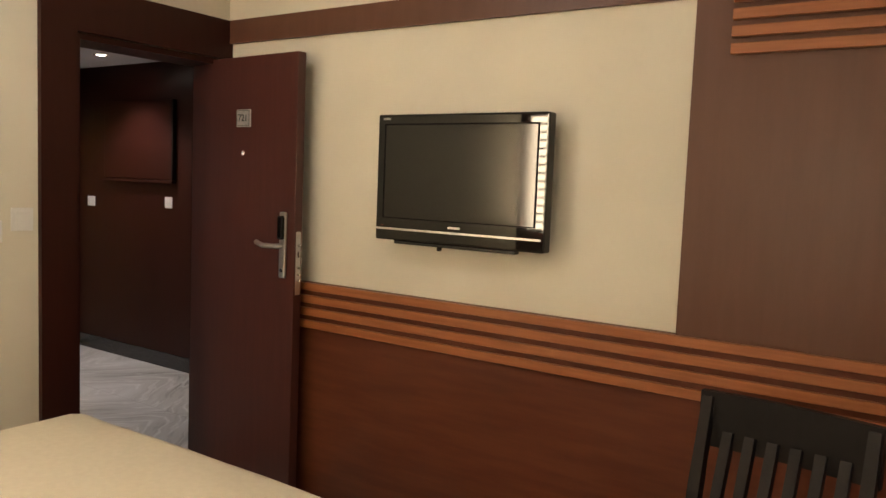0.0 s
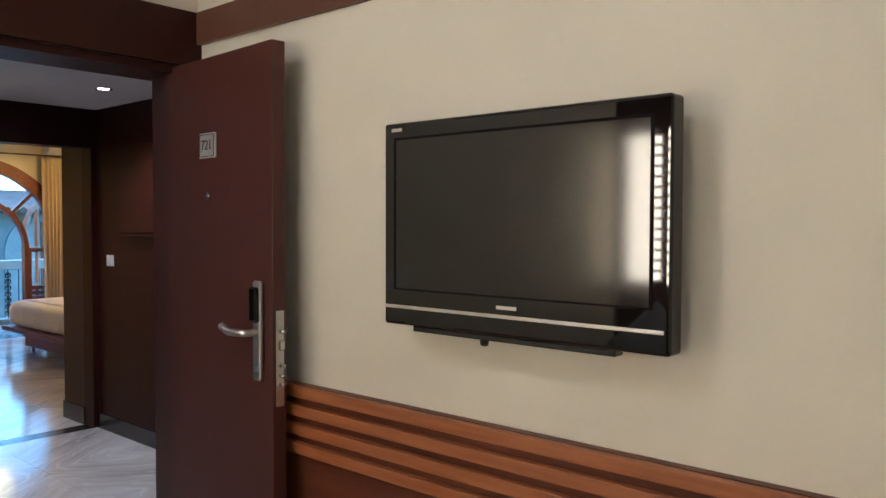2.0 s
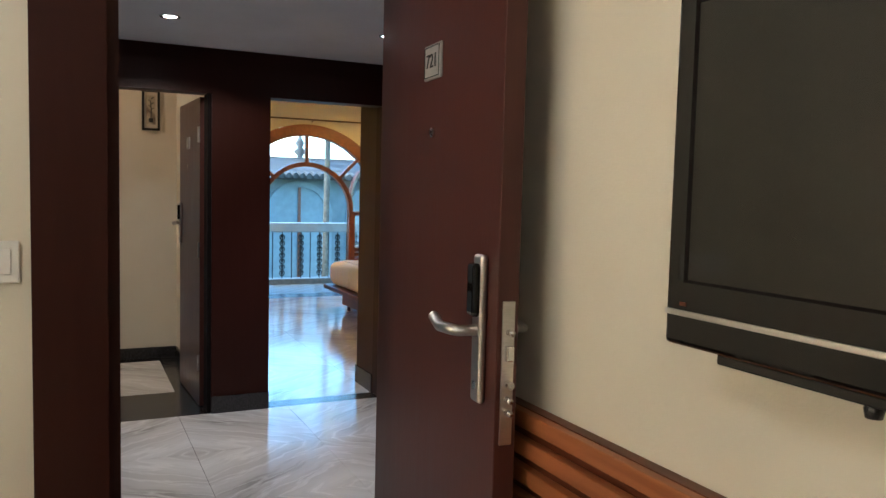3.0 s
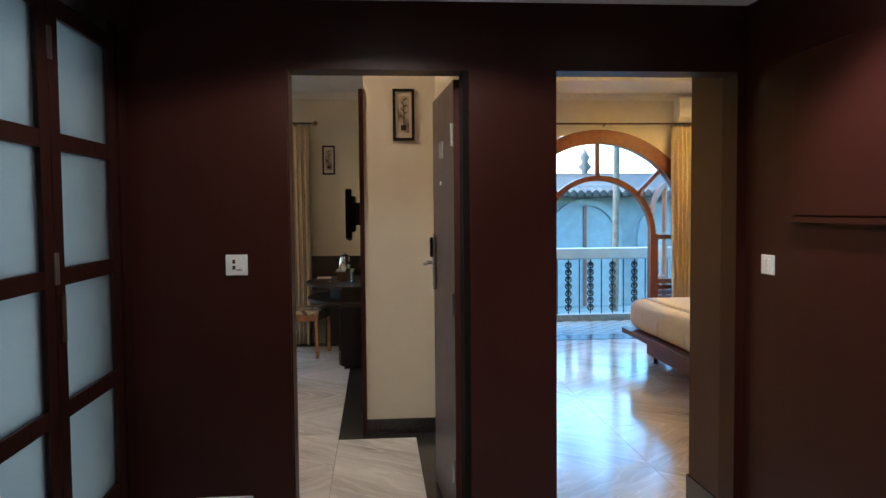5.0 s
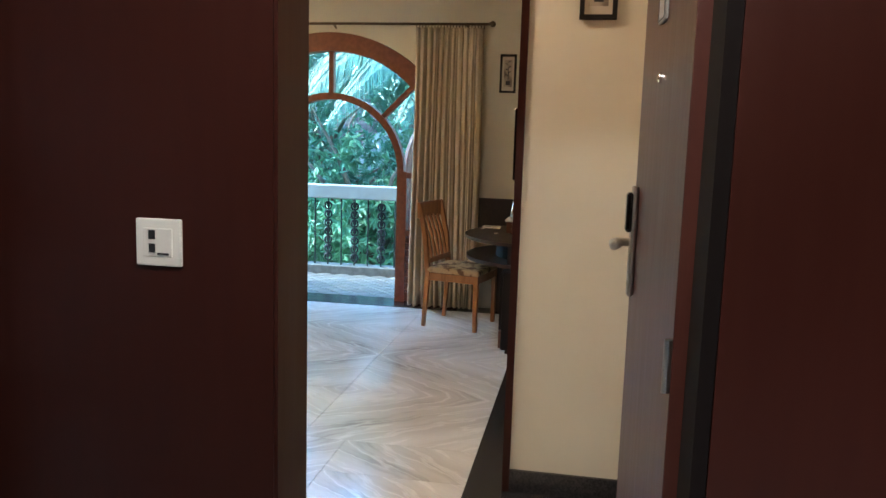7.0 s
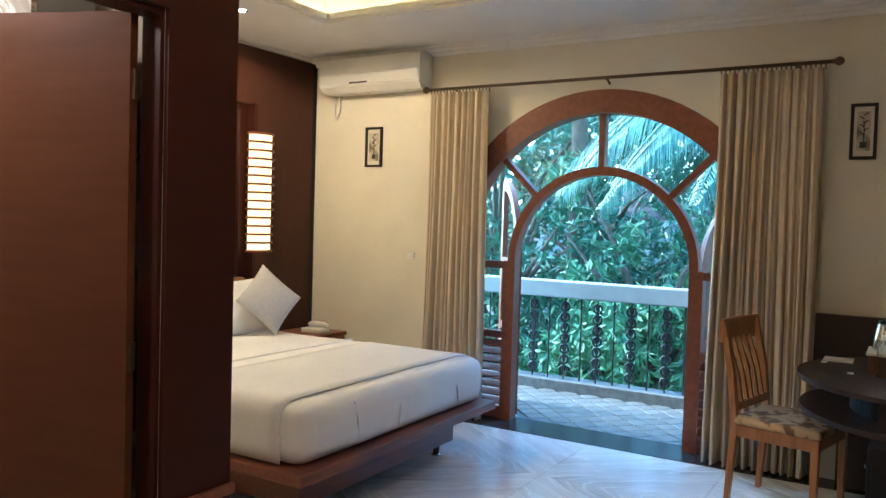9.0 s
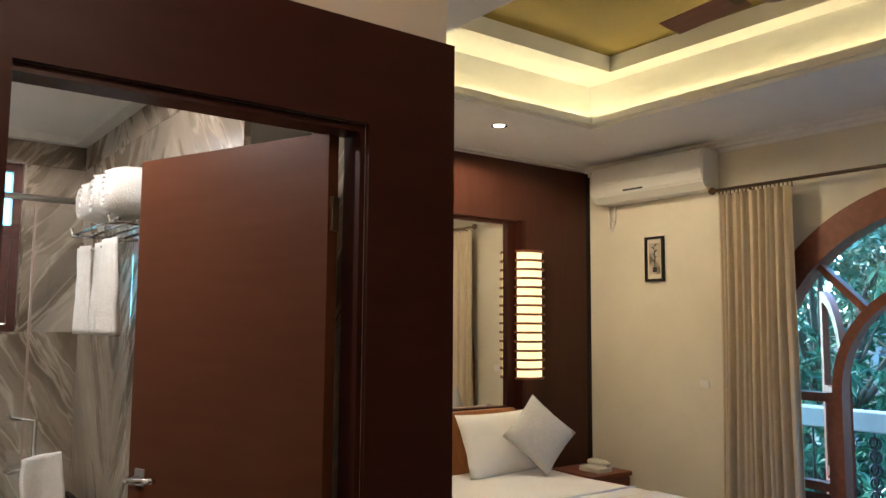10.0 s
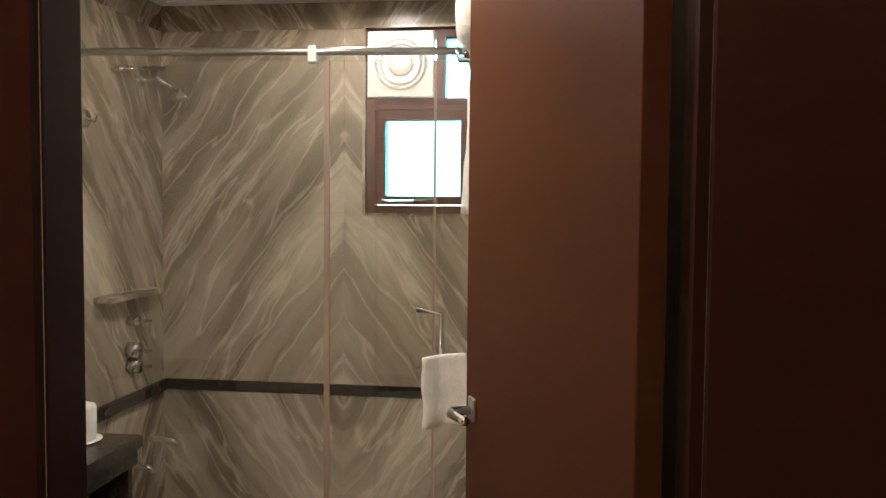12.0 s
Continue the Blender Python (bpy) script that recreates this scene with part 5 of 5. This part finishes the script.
def cloth(name, label, x0, x1, z0, z1, m, seed, mat="towel"):
    """Hanging cloth with soft folds in its own xz plane."""
    bm = bmesh.new()
    n, r = 16, 14
    g = [[bm.verts.new((x0 + (x1 - x0) * i / n * (1 - 0.10 * (1 - j / r)), 0.022 * math.sin(2.2 * math.pi * i / n + seed) * (0.3 + 0.7 * j / r) + 0.006 * noise.noise((i * 0.4, j * 0.3, seed)), z1 - (z1 - z0) * j / r)) for i in range(n + 1)] for j in range(r + 1)]
    for j in range(r):
        for i in range(n):
            bm.faces.new((g[j][i], g[j][i + 1], g[j + 1][i + 1], g[j + 1][i]))
    o = new(name, mesh_of(name, bm, mat, True))
    o.modifiers.new("thick", "SOLIDIFY").thickness = 0.016
    o.matrix_world = m
    return tagged(o, label, "towel", "towels")


cloth("hand_towel", "white hand towel hung over the screen handle", -0.075, 0.075, 0.85, 1.065, pose(-7.20, -1.30, 0, 0, 6, 12), 1.0)
rk = thing("towel_rack", "chrome towel rack on the marble wall", "towel rack", (-7.42, -1.10, 1.87))
for x in (0.04, 0.10, 0.16, 0.22):
    part("bar", tube([(x, -0.30, 0), (x, 0.30, 0)], 0.006, 8), "chrome", rk, smooth=True)
for y in (-0.27, 0.27):
    part("arm", tube([(0, y, -0.01), (0.24, y, -0.01), (0.245, y, 0.02)], 0.007, 8), "chrome", rk, smooth=True)
part("lower_bar", tube([(0.2, -0.30, -0.07), (0.2, 0.30, -0.07)], 0.006, 8), "chrome", rk, smooth=True)


def rolled(place, r, length, yaw, seed):
    """A rolled towel: a spiral sheet with a lumpy pile."""
    bm = bmesh.new()
    n, turns = 60, 3.2
    g = []
    for j in range(9):
        u = j / 8
        row = []
        for k in range(n + 1):
            a = 2 * math.pi * turns * k / n
            rr = r * (0.25 + 0.75 * k / n) * (1 + 0.2 * noise.noise((k * 0.22, j * 0.7, seed))) * (1 - 0.22 * abs(2 * u - 1) ** 3)
            row.append(bm.verts.new((rr * math.cos(a), length * (u - 0.5), rr * math.sin(a))))
        g.append(row)
    for j in range(8):
        for k in range(n):
            bm.faces.new((g[j][k], g[j][k + 1], g[j + 1][k + 1], g[j + 1][k]))
    o = new("rolled_towel", mesh_of("rolled_towel", bm, "towel", True))
    o.modifiers.new("thick", "SOLIDIFY").thickness = 0.012
    o.matrix_world = pose(*place, 0, 0, yaw)
    return tagged(o, "rolled white towel lying on the rack", "towel", "towels")


rolled((-7.29, -1.24, 1.975), 0.085, 0.24, 90, 1)
rolled((-7.29, -1.06, 1.98), 0.09, 0.24, 90, 2)
rolled((-7.29, -0.90, 1.975), 0.085, 0.24, 90, 3)
for y, s in ((-1.30, 0.2), (-1.10, 1.4), (-0.92, 2.5)):
    cloth("bath_towel", "white bath towel hung from the rack bar", -0.09, 0.09, 1.49, 1.815, pose(-7.215, y, 0, 0, 0, 90), s)

# shower fittings on the side wall
sf = thing("shower_set", "chrome overhead shower with arm and hose", "shower", (-5.68, -2.14, 1.95))
part("arm", tube([(0, 0, 0.09), (-0.08, 0, 0.10), (-0.15, -0.02, 0.05)], 0.009, 8), "chrome", sf, smooth=True)
part("rose", lathe([(0.012, 0.03), (0.02, 0.01), (0.05, -0.01), (0.05, -0.02), (0.001, -0.022)], 18, (-0.17, -0.02, 0.03)), "chrome", sf, smooth=True)
part("flange", lathe([(0.001, 0), (0.028, 0), (0.02, 0.01), (0.001, 0.012)], 14), "chrome", sf).matrix_local = pose(0, 0, 0.09, 0, -90, 0)
br = thing("towel_bar", "chrome wall bar in the shower", "towel bar", (-5.68, -2.05, 2.05))
part("bar", tube([(-0.05, -0.22, 0.07), (-0.05, 0.14, 0)], 0.007, 8), "chrome", br, smooth=True)
for y, z in ((-0.21, 0.068), (0.13, 0.002)):
    part("post", tube([(0, y, z), (-0.055, y, z)], 0.012, 10), "chrome", br, smooth=True)
hk = thing("robe_hook", "round chrome robe hook on the shower wall", "hook", (-5.68, -1.71, 1.83))
part("rose", tube([(0, 0, 0), (-0.012, 0, 0)], 0.035, 18), "chrome", hk, smooth=True)
part("peg", tube([(-0.01, 0, 0), (-0.045, 0, -0.01), (-0.055, 0, 0.02)], 0.008, 8), "chrome", hk, smooth=True)
lg = thing("ledge", "pale marble soap ledge on the shower wall", "shelf", (-5.68, -1.98, 1.14))
part("slab", box(-0.07, 0.0, -0.22, 0.22, -0.012, 0.012, 0.003), "tile", lg)
for z, w in ((1.025, 0.02), (0.90, 0.035), (0.835, 0.03)):
    mx = thing("mixer_tap", "chrome wall mixer tap in the shower", "tap", (-5.68, -2.02, z), "shower taps")
    part("body", tube([(0, 0, 0), (-0.05, 0, 0)], w, 14), "chrome", mx, smooth=True)
    part("lever", box(-0.10, -0.05, -0.008, 0.008, -0.004, 0.008, 0.002), "chrome", mx)
for y, z in ((-2.20, 0.47), (-1.98, 0.42)):
    sp = thing("spout", "chrome bath spout on the wall", "tap", (-5.68, y, z), "shower taps")
    part("body", tube([(0, 0, 0), (-0.10, 0, 0.0), (-0.13, 0, -0.02)], 0.013, 10), "chrome", sp, smooth=True)
va = thing("vanity_counter", "dark brown stone vanity counter with a lower shelf", "counter", (-5.70, -0.78, 0))
part("top", box(-0.45, 0.0, -0.47, 0.60, 0.745, 0.785, 0.004), "band", va)
part("apron", box(-0.435, -0.415, -0.46, 0.59, 0.695, 0.745), "band", va)
part("lower_shelf", box(-0.49, 0.0, -0.445, 0.58, 0.46, 0.48), "band", va)
part("end_panel", box(-0.41, 0.0, 0.57, 0.60, 0.0, 0.745), "band", va)
part("end_panel", box(-0.41, 0.0, -0.47, -0.445, 0.0, 0.745), "band", va)
for x, y, z in ((-5.985, -1.15, 0.785),):
    tr = thing("tissue_roll", "white tissue roll standing on the counter", "tissue roll", (x, y, z))
    part("roll", lathe([(0.02, 0.0), (0.055, 0.0), (0.058, 0.006), (0.058, 0.104), (0.055, 0.11), (0.02, 0.11), (0.02, 0.0)], 24), "towel", tr, smooth=True)
    part("saucer", lathe([(0.001, -0.0), (0.06, 0.0), (0.075, 0.006), (0.001, 0.005)], 24), "plastic", tr)
for x, y in ((-6.01, -1.10), (-6.09, -0.92)):
    rolled((x, y, 0.565), 0.08, 0.20, 80, 4 + y)

# ---- balcony ----
structure("balcony_slab", box(-12.5, XW - 0.15, -2.6, 7.45, -0.2, -0.012), "joint_dark", "concrete balcony slab", "floor")
structure("balcony_kerb", box(-12.46, -12.24, -2.6, 7.45, -0.012, 0.085, 0.006), "balcony", "grey stone kerb under the railing", "kerb")
rl = thing("balcony_railing", "pale top rail over black wrought-iron balusters", "railing", (-12.33, 2.4, 0))
rl["kind"] = "structure"
part("top_rail", box(-0.07, 0.07, -5.0, 5.05, 0.80, 0.945, 0.012), "rail", rl, "wide pale painted rail")
bar = mesh_of("baluster", tube([(0, 0, 0.08), (0, 0, 0.81)], 0.008, 8), "iron")
bm = tube([(0, 0, 0.08), (0, 0, 0.81)], 0.008, 8)
for k in range(7):
    z = 0.13 + 0.092 * k
    for s in (1, -1):
        tube([(0, s * (0.006 + 0.038 * math.sin(math.radians(a)) * (1 - a / 480)), z + 0.043 - 0.042 * math.cos(math.radians(a)) * (1 - a / 700)) for a in range(0, 361, 30)], 0.010, 5, bm)
bm.verts.ensure_lookup_table()
scroll = mesh_of("scroll_baluster", bm, "iron")
for i in range(68):
    o = new("baluster" if i % 2 else "scroll_baluster", bar if i % 2 else scroll)
    o.parent, o.location = rl, (0, -4.95 + 0.147 * i, 0)

# ---- garden and the building across ----
structure("ground", box(-400, 200, -300, 300, -3.6, -3.4), "earth", "shaded garden ground", "ground")


def leaf_mesh(name, centres, size, mat, seed, stretch=3.3, droop=0.7):
    """Many small folded leaves: four points each, scattered round given centres."""
    r = np.random.RandomState(seed)
    whorl = 9
    c = np.repeat(np.asarray(centres)[::whorl], whorl, axis=0)
    n = len(c)
    axis = np.repeat(r.normal(size=(n // whorl, 3)) + (0, 0, 0.4), whorl, axis=0)
    d = r.normal(size=(n, 3)) + 0.7 * axis
    d[:, 2] -= droop
    d /= np.linalg.norm(d, axis=1)[:, None]
    u = r.normal(size=(n, 3))
    u -= d * (u * d).sum(1)[:, None]
    u /= np.linalg.norm(u, axis=1)[:, None]
    s = size * r.uniform(0.6, 1.3, size=(n, 1))
    w = np.cross(d, u)
    tip, mid = c + d * s, c + d * s * 0.45
    a, b = mid + u * s / stretch * 0.5 + w * s * 0.08, mid - u * s / stretch * 0.5 + w * s * 0.08
    v = np.stack([c, a, tip, b], 1).reshape(-1, 3)
    f = [(4 * i, 4 * i + 1, 4 * i + 2, 4 * i + 3) for i in range(n)]
    me = bpy.data.meshes.new(name)
    me.from_pydata(v.tolist(), [], f)
    me.materials.append(M[mat])
    return me


def tree(x, y, z, height, spread, leaves, seed, mat, size=0.2):
    r = random.Random(seed)
    t = thing("tree", "leafy green garden tree with a broken crown", "tree", (x, y, -3.4), "garden trees")
    top = height * 0.55
    part("trunk", tube([(0, 0, 0), (0.1, 0.05, top * 0.5), (0.0, 0.15, top), (0.1, 0.1, top * 1.25)], 0.12, 8, radii=[0.16, 0.13, 0.10, 0.06]), "bark", t, smooth=True)
    tips = []
    for k in range(16):
        a = 2 * math.pi * k / 16 + r.uniform(-0.3, 0.3)
        b = top * r.uniform(0.55, 1.2)
        q = spread * r.uniform(0.5, 1.0)
        e = Vector((q * math.cos(a), q * math.sin(a), b + height * r.uniform(0.05, 0.42)))
        part("limb", tube([(0.02, 0.1, b), (e.x * 0.5, e.y * 0.5, b + (e.z - b) * 0.65), e], 0.04, 6, radii=[0.06, 0.035, 0.012]), "bark", t, smooth=True)
        for j in range(6):
            tips.append(e * r.uniform(0.55, 1.0) + Vector([r.gauss(0, spread * 0.22) for _ in range(3)]) + Vector((0, 0, (1 - r.random()) * 0.1)))
    rs = np.random.RandomState(seed)
    tips = np.array([tuple(p) for p in tips])
    c = tips[rs.randint(0, len(tips), leaves)] + rs.normal(size=(leaves, 3)) * spread * 0.13
    o = new("crown", leaf_mesh("crown", c, size, mat, seed))
    o.parent = t
    return t


tree(-15.6, -0.75, 0, 5.3, 1.25, 14850, 3, "leaf2", 0.16)
tree(-16.6, -3.4, 0, 6.6, 1.9, 13500, 5, "leaf", 0.16)
tree(-17.2, 2.6, 0, 4.6, 1.3, 9450, 7, "leaf2", 0.14)
tree(-19.4, -2.6, 0, 7.2, 2.0, 12150, 9, "leaf", 0.18)
tree(-18.0, -6.2, 0, 7.6, 2.4, 13500, 11, "leaf", 0.18)
tree(-14.9, -2.0, 0, 3.6, 1.2, 8100, 13, "leaf", 0.13)
tree(-14.7, 0.9, 0, 3.0, 1.1, 6750, 19, "leaf", 0.13)
tree(-15.5, -4.8, 0, 4.8, 1.6, 9450, 17, "leaf2", 0.15)
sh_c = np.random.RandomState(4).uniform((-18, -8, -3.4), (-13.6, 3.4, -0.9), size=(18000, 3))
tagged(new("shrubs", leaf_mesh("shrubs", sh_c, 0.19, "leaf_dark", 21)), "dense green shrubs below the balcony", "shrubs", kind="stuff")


def palm(x, y, height, fronds, length, seed, girth=1.0):
    r = random.Random(seed)
    p = thing("palm_tree", "tall coconut palm with long drooping fronds", "palm tree", (x, y, -3.4), "palms")
    part("trunk", tube([(0, 0, 0), (0.12, 0.05, height * 0.35), (0.05, 0.1, height * 0.7), (0, 0.05, height)], 0.12, 10, radii=[q * girth for q in (0.2, 0.15, 0.13, 0.11)]), "bark", p, smooth=True)
    for k in range(fronds):
        a = 2 * math.pi * k / fronds + r.uniform(-0.2, 0.2)
        lift = r.uniform(-0.1, 0.9)
        L = length * r.uniform(0.85, 1.1)
        pts = []
        for i in range(15):
            u = i / 14
            pts.append(Vector((math.cos(a) * L * u * (1 - 0.18 * u), math.sin(a) * L * u * (1 - 0.18 * u), height + L * (lift * 0.55 * u - (0.45 + 0.35 * lift) * u * u))))
        bm = tube(pts, 0.02, 5, radii=[0.03 - 0.0018 * i for i in range(15)])
        for i in range(90):
            u = 0.10 + 0.89 * i / 89
            q = u * 14
            j = min(int(q), 13)
            o = pts[j].lerp(pts[j + 1], q - j)
            d = (pts[j + 1] - pts[j]).normalized()
            sd = d.cross(Vector((0, 0, 1))).normalized()
            for s in (1, -1):
                ln = 0.75 * math.sin(math.pi * (0.12 + 0.8 * u)) * r.uniform(0.85, 1.1)
                e = o + (sd * s * 0.62 + d * 0.55 + Vector((0, 0, -0.55 - 0.25 * r.random()))).normalized() * ln
                m = o.lerp(e, 0.4) + Vector((0, 0, 0.05))
                w = d * 0.016
                bm.faces.new([bm.verts.new(c) for c in (o, m + w, e, m - w)])
        part("frond", bm, "palm", p)
    return p


tree(-27.0, -6.5, 0, 11.5, 3.6, 9000, 23, "palm", 0.42)
tree(-26.5, -1.6, 0, 10.5, 3.4, 9000, 25, "palm", 0.42)
tree(-26.0, 2.2, 0, 9.6, 2.6, 7200, 27, "palm", 0.40)
palm(-15.0, 1.35, 6.35, 26, 3.6, 2)
palm(-17.2, -2.4, 7.4, 18, 3.4, 12)
palm(-17.5, 0.4, 8.6, 12, 3.2, 6)
palm(-18.6, 7.30, 9.0, 14, 3.0, 8, 0.5)


def house(x, y0, y1, z1, arches, run=1.9, rise=0.85, knob=0.4, big=1.0):
    """A white villa front that faces +x, with arched openings, an eave and a tiled roof."""
    h = thing("villa", "white stucco villa with arched openings and a dark tiled roof", "house", (x, (y0 + y1) / 2, -3.4), "villas across the garden")
    yc = (y0 + y1) / 2
    part("wall", box(-3.0, 0, y0 - yc, y1 - yc, 0, z1 + 3.4), "stucco", h)
    for ya in arches:
        o = part("window", ring_sector(ya - yc, 3.9 + 0.3, 0.72, 0.86, 0, 180, 0.0, 0.09, 20), "rail", h, "arched window surround")
        part("casing", box(0.0, 0.06, ya - yc - 0.86, ya - yc - 0.72, 2.6, 4.2), "rail", o)
        part("casing", box(0.0, 0.06, ya - yc + 0.72, ya - yc + 0.86, 2.6, 4.2), "rail", o)
        bm = extrude_x(arc(ya - yc, 4.2, 0.72, 0, 180, 20) + [(ya - yc - 0.72, 2.6), (ya - yc + 0.72, 2.6)], 0.0, 0.02)
        part("pane", bm, "rail", o, "pale curtained glass")
        part("mullion", box(0.02, 0.06, ya - yc - 0.035, ya - yc + 0.035, 2.6, 4.9), "frame", o)
    part("string_course", box(0.0, 0.12, y0 - yc - 0.1, y1 - yc + 0.1, 2.4, 2.56), "rail", h)
    part("eave", box(-3.4, 0.55, y0 - yc - 0.5, y1 - yc + 0.5, z1 + 3.4, z1 + 3.48), "roof", h)
    w = y1 - y0 + 1.0
    tilt = math.degrees(math.atan2(rise, run))
    rows = max(8, int(math.hypot(run, rise) / 0.26))
    for k in range(rows):
        a = k / rows
        o = part("roof_course", box(-0.28, 0.10, -w / 2 + 0.6 * a, w / 2 - 0.6 * a, 0, 0.06, 0.01), "roof", h)
        o.matrix_local = pose(0.5 - run * a, 0, z1 + 3.48 + rise * a, 0, tilt, 0)
    tile_end = mesh_of("eave_tile", tube([(-0.25, 0, 0), (0.08, 0, 0)], 0.075, 8), "roof")
    for k in range(int(w / 0.17)):
        o = new("eave_tile", tile_end)
        o.parent = h
        o.matrix_local = pose(0.58, -w / 2 + 0.08 + 0.17 * k, z1 + 3.50, 0, tilt, 0)
    part("ridge", box(0.3 - run, 0.6 - run, -w / 2 + 0.6, w / 2 - 0.6, z1 + 3.4 + rise, z1 + 3.56 + rise, 0.03), "roof", h)
    part("finial", lathe([(a * big, b) for a, b in ((0.001, 0), (0.09, 0.0), (0.05, 0.1), (0.12, 0.22), (0.05, 0.34), (0.09, 0.46), (0.03, 0.6), (0.001, 0.74))], 12, (0.45 - run, knob, z1 + 3.5 + rise)), "roof", h, smooth=True)
    return h


house(-20.0, 4.2, 11.4, 1.70, (5.0, 7.1, 9.2), 1.9, 0.45, -0.3, 1.5)
house(-17.0, 10.2, 16.5, 4.6, (11.6, 13.8))
house(-22.5, -6.5, 2.9, 0.15, (-4.5, -2.0, 0.5), 3.6, 2.2)


# ---- stone floor slabs: book-matched, each its own piece ----
base = bpy.data.objects["floor"]
floor_mesh = {}


def slabs(x0, x1, y0, y1, nx, ny, mat="floor", name="marble_slab"):
    w, h = (x1 - x0) / nx, (y1 - y0) / ny
    key = (round(w, 4), round(h, 4), mat)
    if key not in floor_mesh:
        g = 0.0012
        floor_mesh[key] = mesh_of("floor_slab", box(g, w - g, g, h - g, -0.012, 0.0), mat)
    for i in range(nx):
        for j in range(ny):
            o = new(name, floor_mesh[key])
            o.parent = base
            o.location = (x0 + w * (i + i % 2), y0 + h * (j + j % 2), 0)
            o.scale = (-1 if i % 2 else 1, -1 if j % 2 else 1, 1)


slabs(-5.63, -2.6, 1.1, 3.9, 4, 4)
slabs(-2.6, -2.4, 1.97, 2.70, 1, 1, "granite", "granite_slab")
slabs(-2.4, 3.2, -0.45, 2.76, 6, 4)
slabs(-6.26, -5.63, 1.95, 2.70, 1, 1, "granite", "granite_slab")
slabs(-6.26, -5.78, 0.13, 1.95, 1, 2, "granite", "granite_slab")
slabs(-7.35, -6.26, 2.05, 2.55, 1, 1)
slabs(-7.47, -6.26, 0.13, 2.05, 2, 3)
slabs(-7.826, -7.47, 0.13, 2.05, 1, 3)
slabs(-7.35, -6.26, 2.55, 2.70, 2, 1, "granite", "granite_slab")
slabs(-7.47, -7.35, 2.05, 2.70, 1, 1, "granite", "granite_slab")
slabs(-10.82, -7.47, 2.05, 2.235, 4, 1, "granite", "granite_slab")
slabs(-10.82, -7.826, -2.30, 2.05, 4, 5)
slabs(-11.02, -10.82, -2.30, 2.25, 1, 5, "granite", "granite_slab")
slabs(-10.82, -5.78, 3.02, 7.2, 6, 5)
slabs(-5.78, -5.63, 3.07, 3.86, 1, 1, "granite", "granite_slab")
slabs(-11.02, -10.82, 2.85, 7.2, 1, 5, "granite", "granite_slab")

# balcony floor: small square tiles laid diagonally
bal = bpy.data.objects["balcony_slab"]
tile = mesh_of("balcony_tile", box(-0.063, 0.063, -0.063, 0.063, -0.012, 0.0, 0.003, 1), "balcony")
s = 0.14
rest = bmesh.new()
for i in range(-60, 61):
    for j in range(-60, 61):
        x, y = -11.8 + (i + j) * s / math.sqrt(2), 1.0 + (i - j) * s / math.sqrt(2)
        if not (-12.22 < x < -11.2 and -2.5 < y < 7.4):
            continue
        if -1.6 < y < 1.6:
            o = new("balcony_tile", tile)
            o.parent, o.location, o.rotation_euler = bal, (x, y, 0), (0, 0, radians(45))
        else:
            v = [rest.verts.new((x + dx, y + dy, 0.0)) for dx, dy in ((0.092, 0), (0, 0.092), (-0.092, 0), (0, -0.092))]
            rest.faces.new(v)
o = new("balcony_tiles", mesh_of("balcony_tiles", rest, "balcony"))
o.parent = bal
o["kind"] = "stuff"
